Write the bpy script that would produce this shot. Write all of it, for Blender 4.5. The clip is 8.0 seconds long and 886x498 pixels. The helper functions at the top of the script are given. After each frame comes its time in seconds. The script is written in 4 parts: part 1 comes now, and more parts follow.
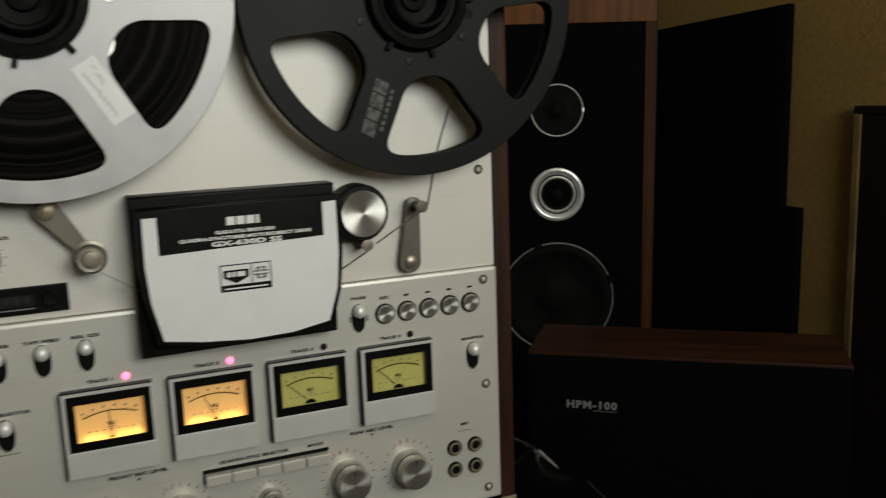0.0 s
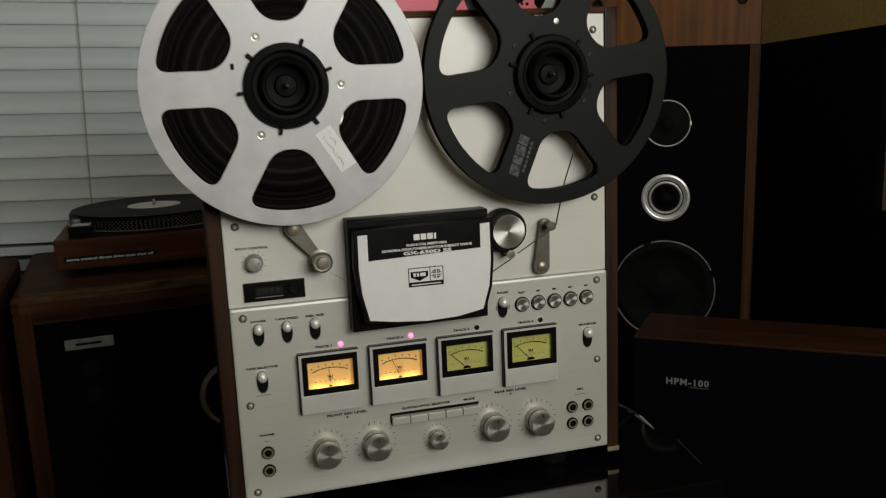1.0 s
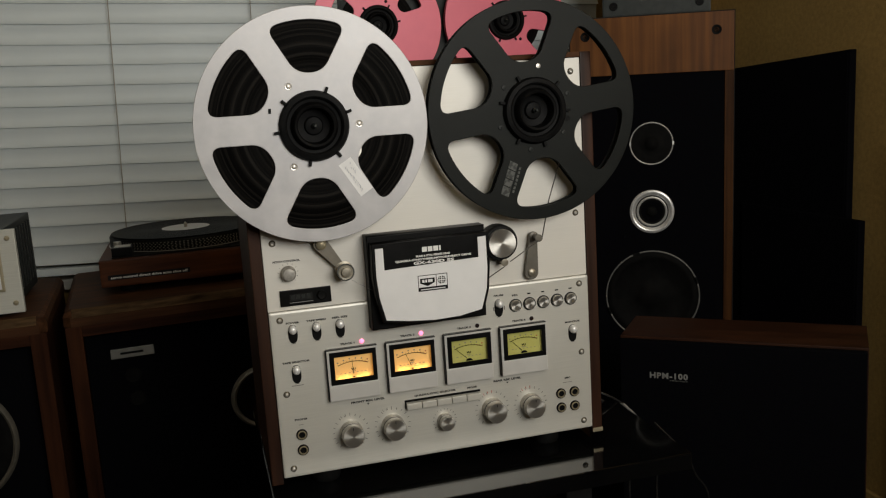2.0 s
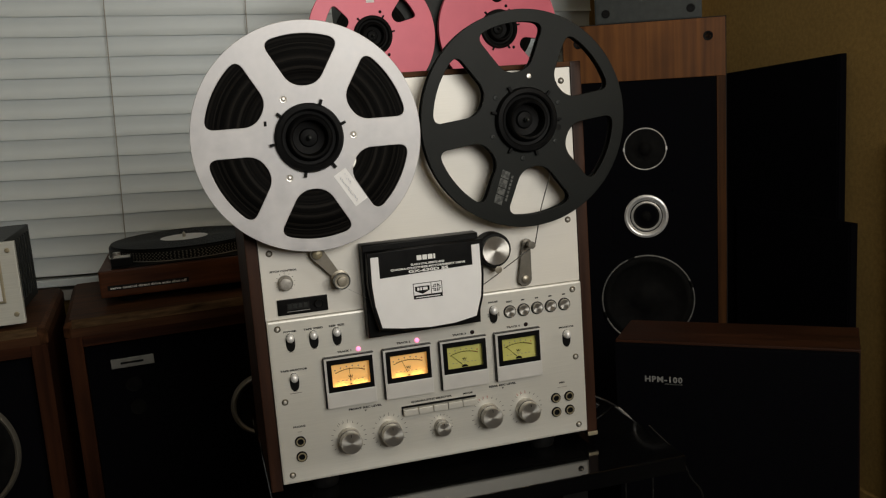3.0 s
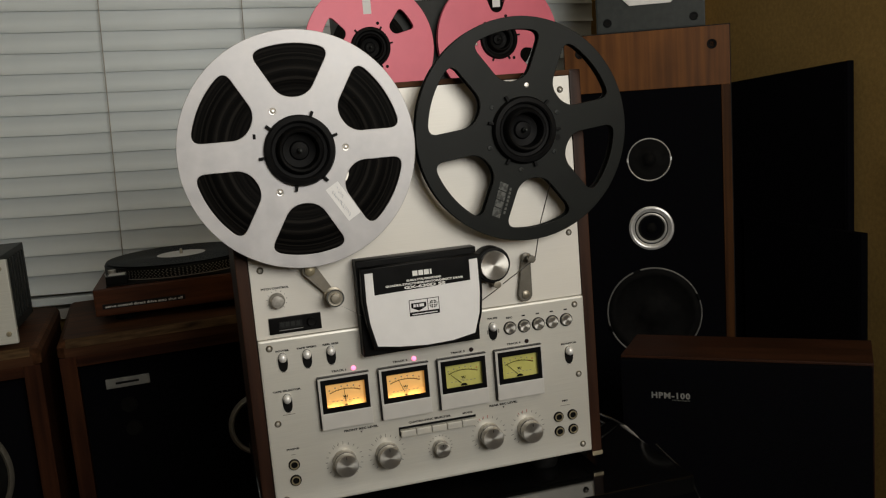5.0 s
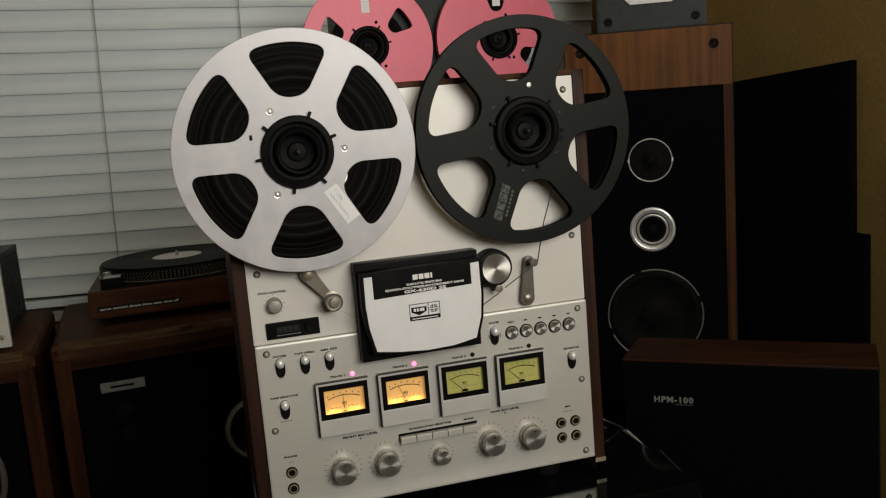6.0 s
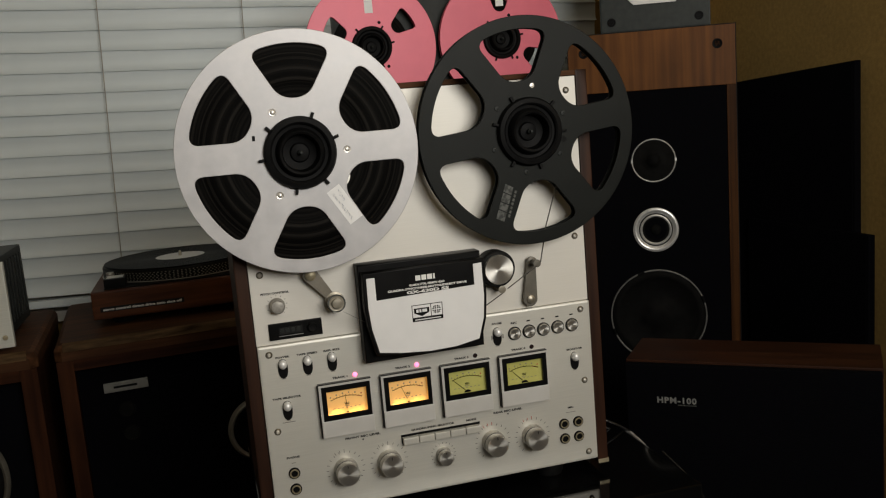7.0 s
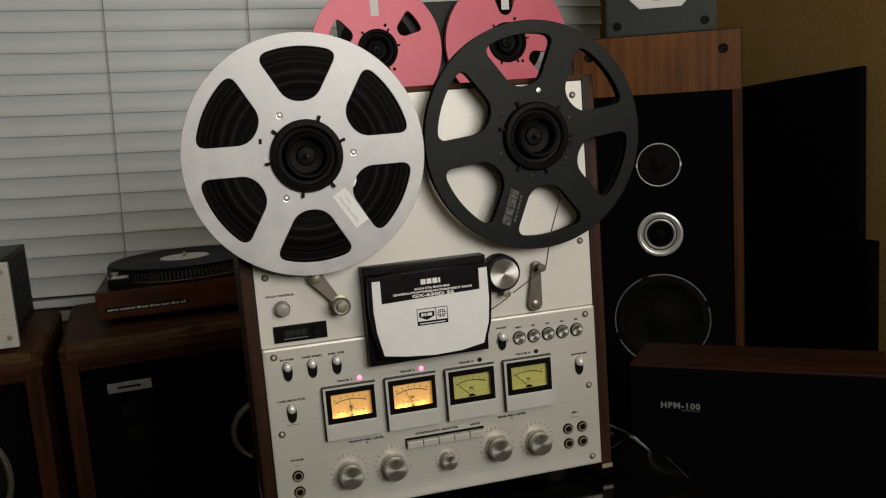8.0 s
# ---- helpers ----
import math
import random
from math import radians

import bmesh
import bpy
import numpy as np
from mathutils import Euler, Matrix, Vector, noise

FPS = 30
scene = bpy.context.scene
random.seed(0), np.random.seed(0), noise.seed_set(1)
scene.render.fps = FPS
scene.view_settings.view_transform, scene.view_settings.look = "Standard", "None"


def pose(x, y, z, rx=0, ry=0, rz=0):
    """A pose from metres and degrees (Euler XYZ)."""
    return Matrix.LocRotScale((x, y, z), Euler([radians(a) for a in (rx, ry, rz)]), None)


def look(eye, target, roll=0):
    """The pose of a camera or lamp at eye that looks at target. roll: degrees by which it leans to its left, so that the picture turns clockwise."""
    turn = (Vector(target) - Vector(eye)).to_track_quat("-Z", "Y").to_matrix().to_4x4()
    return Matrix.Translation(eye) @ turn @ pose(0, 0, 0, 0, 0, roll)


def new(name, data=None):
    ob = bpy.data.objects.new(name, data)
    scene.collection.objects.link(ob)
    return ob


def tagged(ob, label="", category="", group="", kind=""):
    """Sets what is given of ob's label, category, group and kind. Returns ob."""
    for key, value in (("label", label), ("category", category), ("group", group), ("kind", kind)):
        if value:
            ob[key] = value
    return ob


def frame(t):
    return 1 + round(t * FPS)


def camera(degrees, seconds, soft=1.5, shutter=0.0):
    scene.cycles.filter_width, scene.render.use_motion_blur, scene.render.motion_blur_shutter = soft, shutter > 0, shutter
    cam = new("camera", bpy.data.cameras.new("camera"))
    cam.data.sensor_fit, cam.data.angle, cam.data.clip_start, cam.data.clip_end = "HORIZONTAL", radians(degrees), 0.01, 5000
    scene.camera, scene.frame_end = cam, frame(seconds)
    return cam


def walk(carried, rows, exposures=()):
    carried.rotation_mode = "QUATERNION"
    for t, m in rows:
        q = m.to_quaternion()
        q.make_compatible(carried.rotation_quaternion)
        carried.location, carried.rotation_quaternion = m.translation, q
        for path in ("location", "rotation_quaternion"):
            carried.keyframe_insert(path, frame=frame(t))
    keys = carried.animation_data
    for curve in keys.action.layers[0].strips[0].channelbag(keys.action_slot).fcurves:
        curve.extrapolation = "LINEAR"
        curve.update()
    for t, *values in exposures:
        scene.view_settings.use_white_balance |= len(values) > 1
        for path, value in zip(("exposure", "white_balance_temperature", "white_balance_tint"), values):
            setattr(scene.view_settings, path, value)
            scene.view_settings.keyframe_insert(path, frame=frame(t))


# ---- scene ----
cam = camera(52.6, 8.0, soft=1.2, shutter=0.3)
PATH = [
    (0, (-0.1270, -0.6720, 0.9800), (0.6430, 1.1390, 0.6240), -2.00),
    (0.1, (-0.1436, -0.6844, 0.9814), (0.5968, 1.1390, 0.6246), -2.00),
    (0.2, (-0.1532, -0.6998, 0.9778), (0.5506, 1.1390, 0.6302), -2.50),
    (0.4, (-0.1604, -0.7376, 0.9886), (0.4652, 1.1270, 0.6274), -2.30),
    (0.5, (-0.1760, -0.7540, 0.9940), (0.4460, 1.1130, 0.6350), -1.90),
    (0.7, (-0.2026, -0.8096, 1.0190), (0.3738, 1.0698, 0.6440), -2.20),
    (1, (-0.2300, -0.8930, 1.0530), (0.2960, 0.9980, 0.6650), -2.40),
    (1.2, (-0.2426, -0.9518, 1.0754), (0.2662, 0.9422, 0.6836), -2.70),
    (1.5, (-0.2640, -1.0060, 1.0770), (0.2550, 0.8890, 0.7040), -2.90),
    (1.7, (-0.2726, -1.0300, 1.0754), (0.2477, 0.8664, 0.7173), -3.20),
    (2.8, (-0.2624, -1.0790, 1.0846), (0.2353, 0.8286, 0.7417), -4.20),
    (3, (-0.2690, -1.0730, 1.0830), (0.2470, 0.8300, 0.7450), -4.20),
    (3.5, (-0.2670, -1.0740, 1.0800), (0.2530, 0.8290, 0.7500), -4.40),
    (4, (-0.2650, -1.0680, 1.0820), (0.2560, 0.8350, 0.7560), -4.30),
    (4.5, (-0.2580, -1.0550, 1.0820), (0.2590, 0.8500, 0.7630), -4.40),
    (4.7, (-0.2543, -1.0480, 1.0789), (0.2591, 0.8599, 0.7669), -4.59),
    (5.8, (-0.2367, -1.0350, 1.0771), (0.2489, 0.8801, 0.7741), -5.01),
    (6, (-0.2460, -1.0210, 1.0790), (0.2640, 0.8880, 0.7710), -4.80),
    (6.5, (-0.2440, -1.0200, 1.0800), (0.2620, 0.8910, 0.7730), -4.90),
    (7, (-0.2450, -1.0200, 1.0800), (0.2580, 0.8910, 0.7720), -4.80),
    (7.5, (-0.2450, -1.0180, 1.0820), (0.2530, 0.8950, 0.7780), -4.60),
    (8, (-0.2480, -1.0190, 1.0830), (0.2500, 0.8940, 0.7790), -4.40),
]
EXPOSURE = [(0.0, -0.12, 6270, 5), (0.5, -0.48, 6270, 5), (1.0, -0.20, 6270, 5), (1.5, -0.10, 6380, 8), (3.0, -0.04, 6500, 10), (8.0, -0.04, 6500, 10)]
walk(cam, [(t, look(eye, target, roll)) for t, eye, target, roll in PATH], EXPOSURE)

# ---- light ----
world = bpy.data.worlds.new("world")
scene.world = world
world.use_nodes = True
world.node_tree.nodes["Background"].inputs[0].default_value = (0.35, 0.42, 0.55, 1)
world.node_tree.nodes["Background"].inputs[1].default_value = 0.02


def lamp(name, m, size, power, colour):
    d = bpy.data.lights.new(name, "AREA")
    d.shape, d.size, d.energy, d.color = "DISK", size, power, colour
    ob = new(name, d)
    ob.matrix_world = m
    return ob


# Added unseen floor lamp: wide dish behind the camera's way, shining up and forward.
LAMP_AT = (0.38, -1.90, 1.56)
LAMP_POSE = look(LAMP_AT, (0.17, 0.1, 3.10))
lamp("added_room_light", LAMP_POSE, 1.2, 42, (1.0, 0.965, 0.89))


# ---- materials ----
def material(name, colour, rough=0.5, metal=0.0, colour2=None, scale=(40, 40, 40), detail=4.0, bump=0.0, bump_scale=None,
             rough_var=0.0, spec=0.5, emission=None, strength=0.0, coat=0.0, low=0.35, high=0.65, aniso=None, stains=0.0):
    """Principled surface: fine grain between two colours, broad uneven wear, fine relief."""
    m = bpy.data.materials.new(name)
    m.use_nodes = True
    t = m.node_tree
    b = t.nodes["Principled BSDF"]
    b.inputs["Roughness"].default_value = rough
    b.inputs["Metallic"].default_value = metal
    b.inputs["Specular IOR Level"].default_value = spec
    b.inputs["Coat Weight"].default_value = coat
    b.inputs["Base Color"].default_value = (*colour, 1)
    co = t.nodes.new("ShaderNodeTexCoord")
    mp = t.nodes.new("ShaderNodeMapping")
    mp.inputs["Scale"].default_value = scale
    t.links.new(co.outputs["Object"], mp.inputs["Vector"])
    n = t.nodes.new("ShaderNodeTexNoise")
    n.inputs["Scale"].default_value = 1.0
    n.inputs["Detail"].default_value = detail
    t.links.new(mp.outputs[0], n.inputs["Vector"])
    if colour2 is not None:
        r = t.nodes.new("ShaderNodeValToRGB")
        r.color_ramp.elements[0].position, r.color_ramp.elements[1].position = low, high
        r.color_ramp.elements[0].color, r.color_ramp.elements[1].color = (*colour, 1), (*colour2, 1)
        t.links.new(n.outputs["Fac"], r.inputs["Fac"])
        out = r.outputs["Color"]
        if stains > 0:
            n2 = t.nodes.new("ShaderNodeTexNoise")
            n2.inputs["Scale"].default_value, n2.inputs["Detail"].default_value = 7.0, 3.0
            t.links.new(co.outputs["Object"], n2.inputs["Vector"])
            r2 = t.nodes.new("ShaderNodeMapRange")
            r2.inputs["From Min"].default_value, r2.inputs["From Max"].default_value = 0.3, 0.7
            r2.inputs["To Min"].default_value, r2.inputs["To Max"].default_value = 1 - stains, 1.0
            t.links.new(n2.outputs["Fac"], r2.inputs["Value"])
            x = t.nodes.new("ShaderNodeMix")
            x.data_type, x.blend_type = "RGBA", "MULTIPLY"
            x.inputs["Factor"].default_value = 1.0
            t.links.new(out, x.inputs["A"])
            t.links.new(r2.outputs[0], x.inputs["B"])
            out = x.outputs["Result"]
        t.links.new(out, b.inputs["Base Color"])
    if rough_var > 0:
        q = t.nodes.new("ShaderNodeMapRange")
        q.inputs["To Min"].default_value, q.inputs["To Max"].default_value = max(0.02, rough - rough_var), rough + rough_var
        t.links.new(n.outputs["Fac"], q.inputs["Value"])
        t.links.new(q.outputs[0], b.inputs["Roughness"])
    if bump > 0:
        u = t.nodes.new("ShaderNodeBump")
        u.inputs["Strength"].default_value, u.inputs["Distance"].default_value = bump, 0.002
        src = n
        if bump_scale:
            src = t.nodes.new("ShaderNodeTexNoise")
            src.inputs["Scale"].default_value, src.inputs["Detail"].default_value = bump_scale, 3.0
            t.links.new(co.outputs["Object"], src.inputs["Vector"])
        t.links.new(src.outputs["Fac"], u.inputs["Height"])
        t.links.new(u.outputs[0], b.inputs["Normal"])
    if aniso:
        g = t.nodes.new("ShaderNodeTangent")
        g.direction_type, g.axis = "RADIAL", aniso
        b.inputs["Anisotropic"].default_value = 0.85
        t.links.new(g.outputs[0], b.inputs["Tangent"])
    if emission:
        b.inputs["Emission Color"].default_value = (*emission, 1)
        b.inputs["Emission Strength"].default_value = strength
    return m


M_PANEL = material("champagne_aluminium", (0.645, 0.632, 0.578), 0.38, 0.36, (0.685, 0.672, 0.615), (20, 30, 1400), 2, 0.015, rough_var=0.04, stains=0.05)
M_PANEL_UP = material("champagne_aluminium_upper", (0.70, 0.675, 0.62), 0.45, 0.12, (0.725, 0.70, 0.645), (20, 30, 1200), 2, 0.015, rough_var=0.04, stains=0.05)
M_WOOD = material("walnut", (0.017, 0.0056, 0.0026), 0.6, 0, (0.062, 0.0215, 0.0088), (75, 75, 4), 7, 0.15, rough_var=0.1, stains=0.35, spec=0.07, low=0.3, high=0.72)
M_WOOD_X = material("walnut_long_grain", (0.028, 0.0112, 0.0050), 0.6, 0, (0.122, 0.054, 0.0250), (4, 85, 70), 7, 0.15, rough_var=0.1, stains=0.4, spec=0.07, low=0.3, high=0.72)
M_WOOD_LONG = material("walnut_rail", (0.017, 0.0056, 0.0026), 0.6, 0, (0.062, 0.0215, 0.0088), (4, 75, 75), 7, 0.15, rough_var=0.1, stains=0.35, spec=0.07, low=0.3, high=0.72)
M_WOOD_TT = material("rosewood_plinth", (0.048, 0.0145, 0.0050), 0.5, 0, (0.108, 0.036, 0.0125), (6, 80, 90), 6, 0.08, rough_var=0.1, stains=0.2, spec=0.18)
M_WOOD_RED = material("dark_cherry_cabinet", (0.018, 0.0058, 0.0024), 0.5, 0, (0.046, 0.0155, 0.0060), (5, 60, 60), 6, 0.08, rough_var=0.1, stains=0.25, spec=0.2)
M_WOOD_GOLD = material("oiled_walnut_front", (0.060, 0.0205, 0.0050), 0.5, 0, (0.205, 0.080, 0.0205), (60, 60, 2.0), 8, 0.1, rough_var=0.1, stains=0.3, spec=0.12, low=0.25, high=0.72)
M_BLACK = material("black_plastic", (0.0018, 0.0018, 0.0018), 0.42, 0, (0.0036, 0.0036, 0.0036), (60, 60, 60), 3, 0.03, rough_var=0.08, spec=0.12)
M_BLACK_MATT = material("black_matt", (0.005, 0.005, 0.005), 0.75, 0, (0.010, 0.010, 0.010), (90, 90, 90), 3, 0.05, spec=0.25)
M_CLOTH = material("black_speaker_cloth", (0.0016, 0.0016, 0.0024), 0.95, 0, (0.0038, 0.0038, 0.0052), (900, 900, 900), 2, 0.3, spec=0.03)
M_GLOSS = material("black_gloss_glass", (0.002, 0.002, 0.0024), 0.06, 0, (0.004, 0.004, 0.004), (8, 8, 8), 4, 0.0, rough_var=0.03, spec=0.28)
M_REEL = material("satin_aluminium_reel", (0.435, 0.43, 0.443), 0.44, 0.2, (0.515, 0.508, 0.518), (34, 34, 34), 7, 0.03, rough_var=0.10, stains=0.14)
M_REEL_BLACK = material("dark_grey_anodised", (0.0036, 0.0046, 0.0039), 0.5, 0.1, (0.0060, 0.0073, 0.0063), (20, 20, 20), 5, 0.03, rough_var=0.08, stains=0.15, spec=0.16)
M_PINK = material("pink_anodised", (0.62, 0.108, 0.165), 0.42, 0.12, (0.68, 0.13, 0.19), (12, 12, 12), 4, 0.0, rough_var=0.06, stains=0.1)
M_HUB = material("dull_black_hub_plastic", (0.0020, 0.0020, 0.0022), 0.55, 0, (0.0042, 0.0042, 0.0044), (60, 60, 60), 3, 0.04, rough_var=0.08, spec=0.09)
M_STEEL = material("dull_nickel_steel", (0.55, 0.53, 0.49), 0.34, 0.65, (0.63, 0.61, 0.57), (60, 60, 60), 3, rough_var=0.05)
M_KNOB = material("turned_aluminium", (0.72, 0.70, 0.65), 0.28, 0.9, (0.78, 0.76, 0.71), (200, 200, 200), 2, aniso="Y")
M_KNURL = material("knurled_aluminium", (0.38, 0.36, 0.325), 0.38, 0.8, (0.48, 0.46, 0.42), (300, 300, 300), 2, 0.1)
M_CHROME = material("bright_satin_ring", (0.70, 0.70, 0.69), 0.30, 0.6, (0.78, 0.78, 0.77), (80, 80, 80), 3, rough_var=0.05)
M_LEVER = material("bright_lever_metal", (0.72, 0.72, 0.71), 0.35, 0.3, (0.79, 0.79, 0.78), (80, 80, 80), 3, rough_var=0.05)
M_GREY_RING = material("grey_cast_ring", (0.17, 0.17, 0.163), 0.45, 0.3, (0.24, 0.24, 0.232), (60, 60, 60), 4, 0.05)
M_WHITE = material("white_card", (0.74, 0.74, 0.745), 0.5, 0, (0.78, 0.78, 0.785), (30, 30, 30), 4, 0.02, rough_var=0.05)
M_METER_SKIRT = material("satin_silver_skirt", (0.60, 0.59, 0.565), 0.42, 0.25, (0.64, 0.63, 0.605), (30, 30, 30), 3, 0.0, rough_var=0.05)
M_INK = material("black_ink", (0.003, 0.003, 0.003), 0.6, spec=0.12)
M_INK_GREY = material("grey_ink", (0.2, 0.19, 0.17), 0.6)
M_INK_RED = material("red_ink", (0.45, 0.05, 0.03), 0.6)
M_INK_BLUE = material("faded_blue_ink", (0.32, 0.34, 0.48), 0.7)
M_INK_WHITE = material("white_ink", (0.78, 0.78, 0.76), 0.5)
M_INK_SILVER = material("silver_ink", (0.28, 0.28, 0.27), 0.45, 0.3)
M_INK_DIM = material("worn_grey_ink", (0.016, 0.018, 0.016), 0.6, 0, (0.075, 0.078, 0.072), (260, 260, 260), 6, low=0.40, high=0.56)
M_AMBER = material("lit_amber_dial", (0.78, 0.52, 0.20), 0.55, emission=(1.0, 0.42, 0.085), strength=0.22)
M_GREEN = material("unlit_yellow_green_dial", (0.47, 0.45, 0.115), 0.5, 0, (0.54, 0.515, 0.145), (40, 40, 40))
M_LED = material("lit_red_lamp", (0.9, 0.3, 0.4), 0.4, emission=(1.0, 0.17, 0.34), strength=2.3)
M_LED_OFF = material("dark_lamp", (0.02, 0.012, 0.012), 0.2)
M_BULB = material("warm_lamp_filament", (1, 0.9, 0.7), 0.5, emission=(1.0, 0.54, 0.20), strength=36.0)
M_SLAT = material("white_vinyl_slat", (0.635, 0.700, 0.720), 0.42, 0, (0.690, 0.752, 0.770), (3, 40, 40), 4, 0.02, rough_var=0.08, stains=0.07)
M_CORD = material("blind_cord", (0.36, 0.34, 0.30), 0.9)
M_WALL = material("olive_tan_textured_paint", (0.28, 0.176, 0.048), 0.85, 0, (0.345, 0.220, 0.062), (90, 90, 90), 5, 0.8, bump_scale=210, stains=0.14)
M_WALL_PLAIN = material("tan_paint", (0.30, 0.23, 0.12), 0.85, 0, (0.33, 0.25, 0.135), (25, 25, 25), 5, 0.5, bump_scale=130, stains=0.1)
M_CEIL = material("tan_ceiling_paint", (0.46, 0.43, 0.37), 0.9, 0, (0.52, 0.49, 0.42), (25, 25, 25), 4, 0.5, bump_scale=150)
M_FLOOR = material("dark_carpet", (0.035, 0.028, 0.022), 0.95, 0, (0.06, 0.048, 0.038), (180, 180, 180), 4, 0.7, bump_scale=420, stains=0.2)
M_TRIM = material("painted_trim", (0.52, 0.50, 0.44), 0.45, 0, (0.58, 0.56, 0.5), (20, 20, 20), 4, 0.05)
M_GREYBOX = material("slate_grey_cabinet", (0.017, 0.0215, 0.0205), 0.55, 0, (0.025, 0.0305, 0.029), (70, 70, 70), 4, 0.1, spec=0.3)
M_CONE = material("white_cone", (0.75, 0.75, 0.74), 0.6, 0, (0.8, 0.8, 0.79), (50, 50, 50), 3)
M_CONE_DARK = material("dark_paper_cone", (0.0018, 0.0018, 0.0018), 0.75, 0, (0.0045, 0.0044, 0.0042), (60, 60, 60), 4, 0.1, spec=0.1)
M_RUBBER = material("rubber_surround", (0.004, 0.004, 0.004), 0.6, 0, (0.008, 0.008, 0.008), (90, 90, 90), 3, spec=0.15)
M_CABLE = material("glossy_cable_sheath", (0.012, 0.012, 0.012), 0.22, 0, (0.020, 0.020, 0.020), (90, 90, 90), 3, spec=0.6)
M_VENT = material("dark_vented_steel", (0.011, 0.013, 0.012), 0.5, 0.2, (0.020, 0.022, 0.021), (40, 40, 40), 4, 0.05, spec=0.25)
M_SILVER_FACE = material("silver_amplifier_face", (0.60, 0.60, 0.54), 0.45, 0.2, (0.66, 0.66, 0.60), (8, 20, 500), 2, 0.02)
M_BRASS = material("dull_brass", (0.40, 0.35, 0.24), 0.38, 0.6, (0.48, 0.42, 0.29), (50, 50, 50), 3)
M_VINYL = material("black_vinyl_record", (0.002, 0.002, 0.002), 0.42, 0, (0.004, 0.004, 0.004), (40, 40, 40), 3, spec=0.05)
M_SCREW = material("dark_brassy_washer", (0.13, 0.115, 0.085), 0.35, 0.7, (0.20, 0.18, 0.135), (400, 400, 400), 2, 0.1)
M_WOOD_EDGE = material("worn_pale_walnut_edge", (0.070, 0.038, 0.016), 0.6, 0, (0.275, 0.170, 0.083), (22, 120, 120), 8, 0.15, stains=0.5, spec=0.1, low=0.28, high=0.70)
# Front-board walnut with the light's falloff down the strips darkened into its colour.
M_WOOD_STRIP = material("shade_darkened_walnut", (0.034, 0.0125, 0.0036), 0.55, 0, (0.088, 0.035, 0.0100), (110, 110, 2.6), 7, 0.1, rough_var=0.1, stains=0.3, spec=0.08)
M_BOARD = material("dark_brown_board", (0.0090, 0.0066, 0.0062), 0.7, 0, (0.0150, 0.0112, 0.0104), (30, 30, 6), 5, 0.08, stains=0.3, spec=0.1)
M_BOARD_EDGE = material("dull_tan_edge", (0.175, 0.120, 0.042), 0.75, 0, (0.235, 0.162, 0.058), (60, 60, 12), 6, 0.1, stains=0.4, spec=0.1)
M_BADGE = material("tarnished_badge", (0.15, 0.15, 0.138), 0.5, 0.3, (0.21, 0.21, 0.195), (60, 60, 60), 3)
M_ARM = material("grey_brown_arm", (0.16, 0.145, 0.115), 0.45, 0.3, (0.20, 0.18, 0.145), (80, 80, 80), 3)
M_ARM_DARK = material("dark_grey_arm", (0.115, 0.105, 0.085), 0.42, 0.3, (0.15, 0.138, 0.115), (80, 80, 80), 3)
M_WOOD_SIDE = material("reddish_walnut_side", (0.017, 0.0058, 0.0028), 0.5, 0, (0.060, 0.024, 0.0115), (75, 75, 4), 7, 0.12, rough_var=0.1, stains=0.3, spec=0.2, low=0.3, high=0.72)
M_ROLLER = material("worn_steel_roller", (0.26, 0.235, 0.185), 0.36, 0.6, (0.36, 0.33, 0.27), (120, 120, 120), 3, 0.05)
M_STRAND = material("thin_brown_tape", (0.050, 0.043, 0.034), 0.35, 0, (0.075, 0.066, 0.053), (90, 90, 90), 3)
M_BRASSY = material("tarnished_socket_ring", (0.30, 0.26, 0.17), 0.4, 0.5, (0.38, 0.33, 0.22), (300, 300, 300), 2)


def wound_layers(m, a, b, scale):
    """Uneven winding: the colour runs in fine rings round the y axis."""
    t = m.node_tree
    co = t.nodes.new("ShaderNodeTexCoord")
    flat = t.nodes.new("ShaderNodeVectorMath")
    flat.operation = "MULTIPLY"
    flat.inputs[1].default_value = (scale, 0, scale)
    far = t.nodes.new("ShaderNodeVectorMath")
    far.operation = "LENGTH"
    n = t.nodes.new("ShaderNodeTexNoise")
    n.noise_dimensions = "1D"
    n.inputs["Scale"].default_value, n.inputs["Detail"].default_value, n.inputs["Roughness"].default_value = 1.0, 6.0, 0.65
    r = t.nodes.new("ShaderNodeValToRGB")
    r.color_ramp.elements[0].position, r.color_ramp.elements[1].position = 0.46, 0.70
    r.color_ramp.elements[0].color, r.color_ramp.elements[1].color = (*a, 1), (*b, 1)
    t.links.new(co.outputs["Object"], flat.inputs[0])
    t.links.new(flat.outputs["Vector"], far.inputs[0])
    t.links.new(far.outputs["Value"], n.inputs["W"])
    t.links.new(n.outputs["Fac"], r.inputs["Fac"])
    t.links.new(r.outputs["Color"], t.nodes["Principled BSDF"].inputs["Base Color"])


M_PACK = material("wound_tape_edge", (0.002, 0.0016, 0.0013), 0.55, spec=0.03)
wound_layers(M_PACK, (0.0010, 0.0008, 0.0007), (0.012, 0.0108, 0.0095), 170)
M_GLASS = material("window_glass", (0.02, 0.025, 0.03), 0.03)
M_GLASS.node_tree.nodes["Principled BSDF"].inputs["Transmission Weight"].default_value = 0.9


# ---- builders ----
def thing(name, m, label, category, group=""):
    ob = new(name)
    ob.matrix_world = m
    ob.empty_display_size = 0.05
    return tagged(ob, label, category, group)


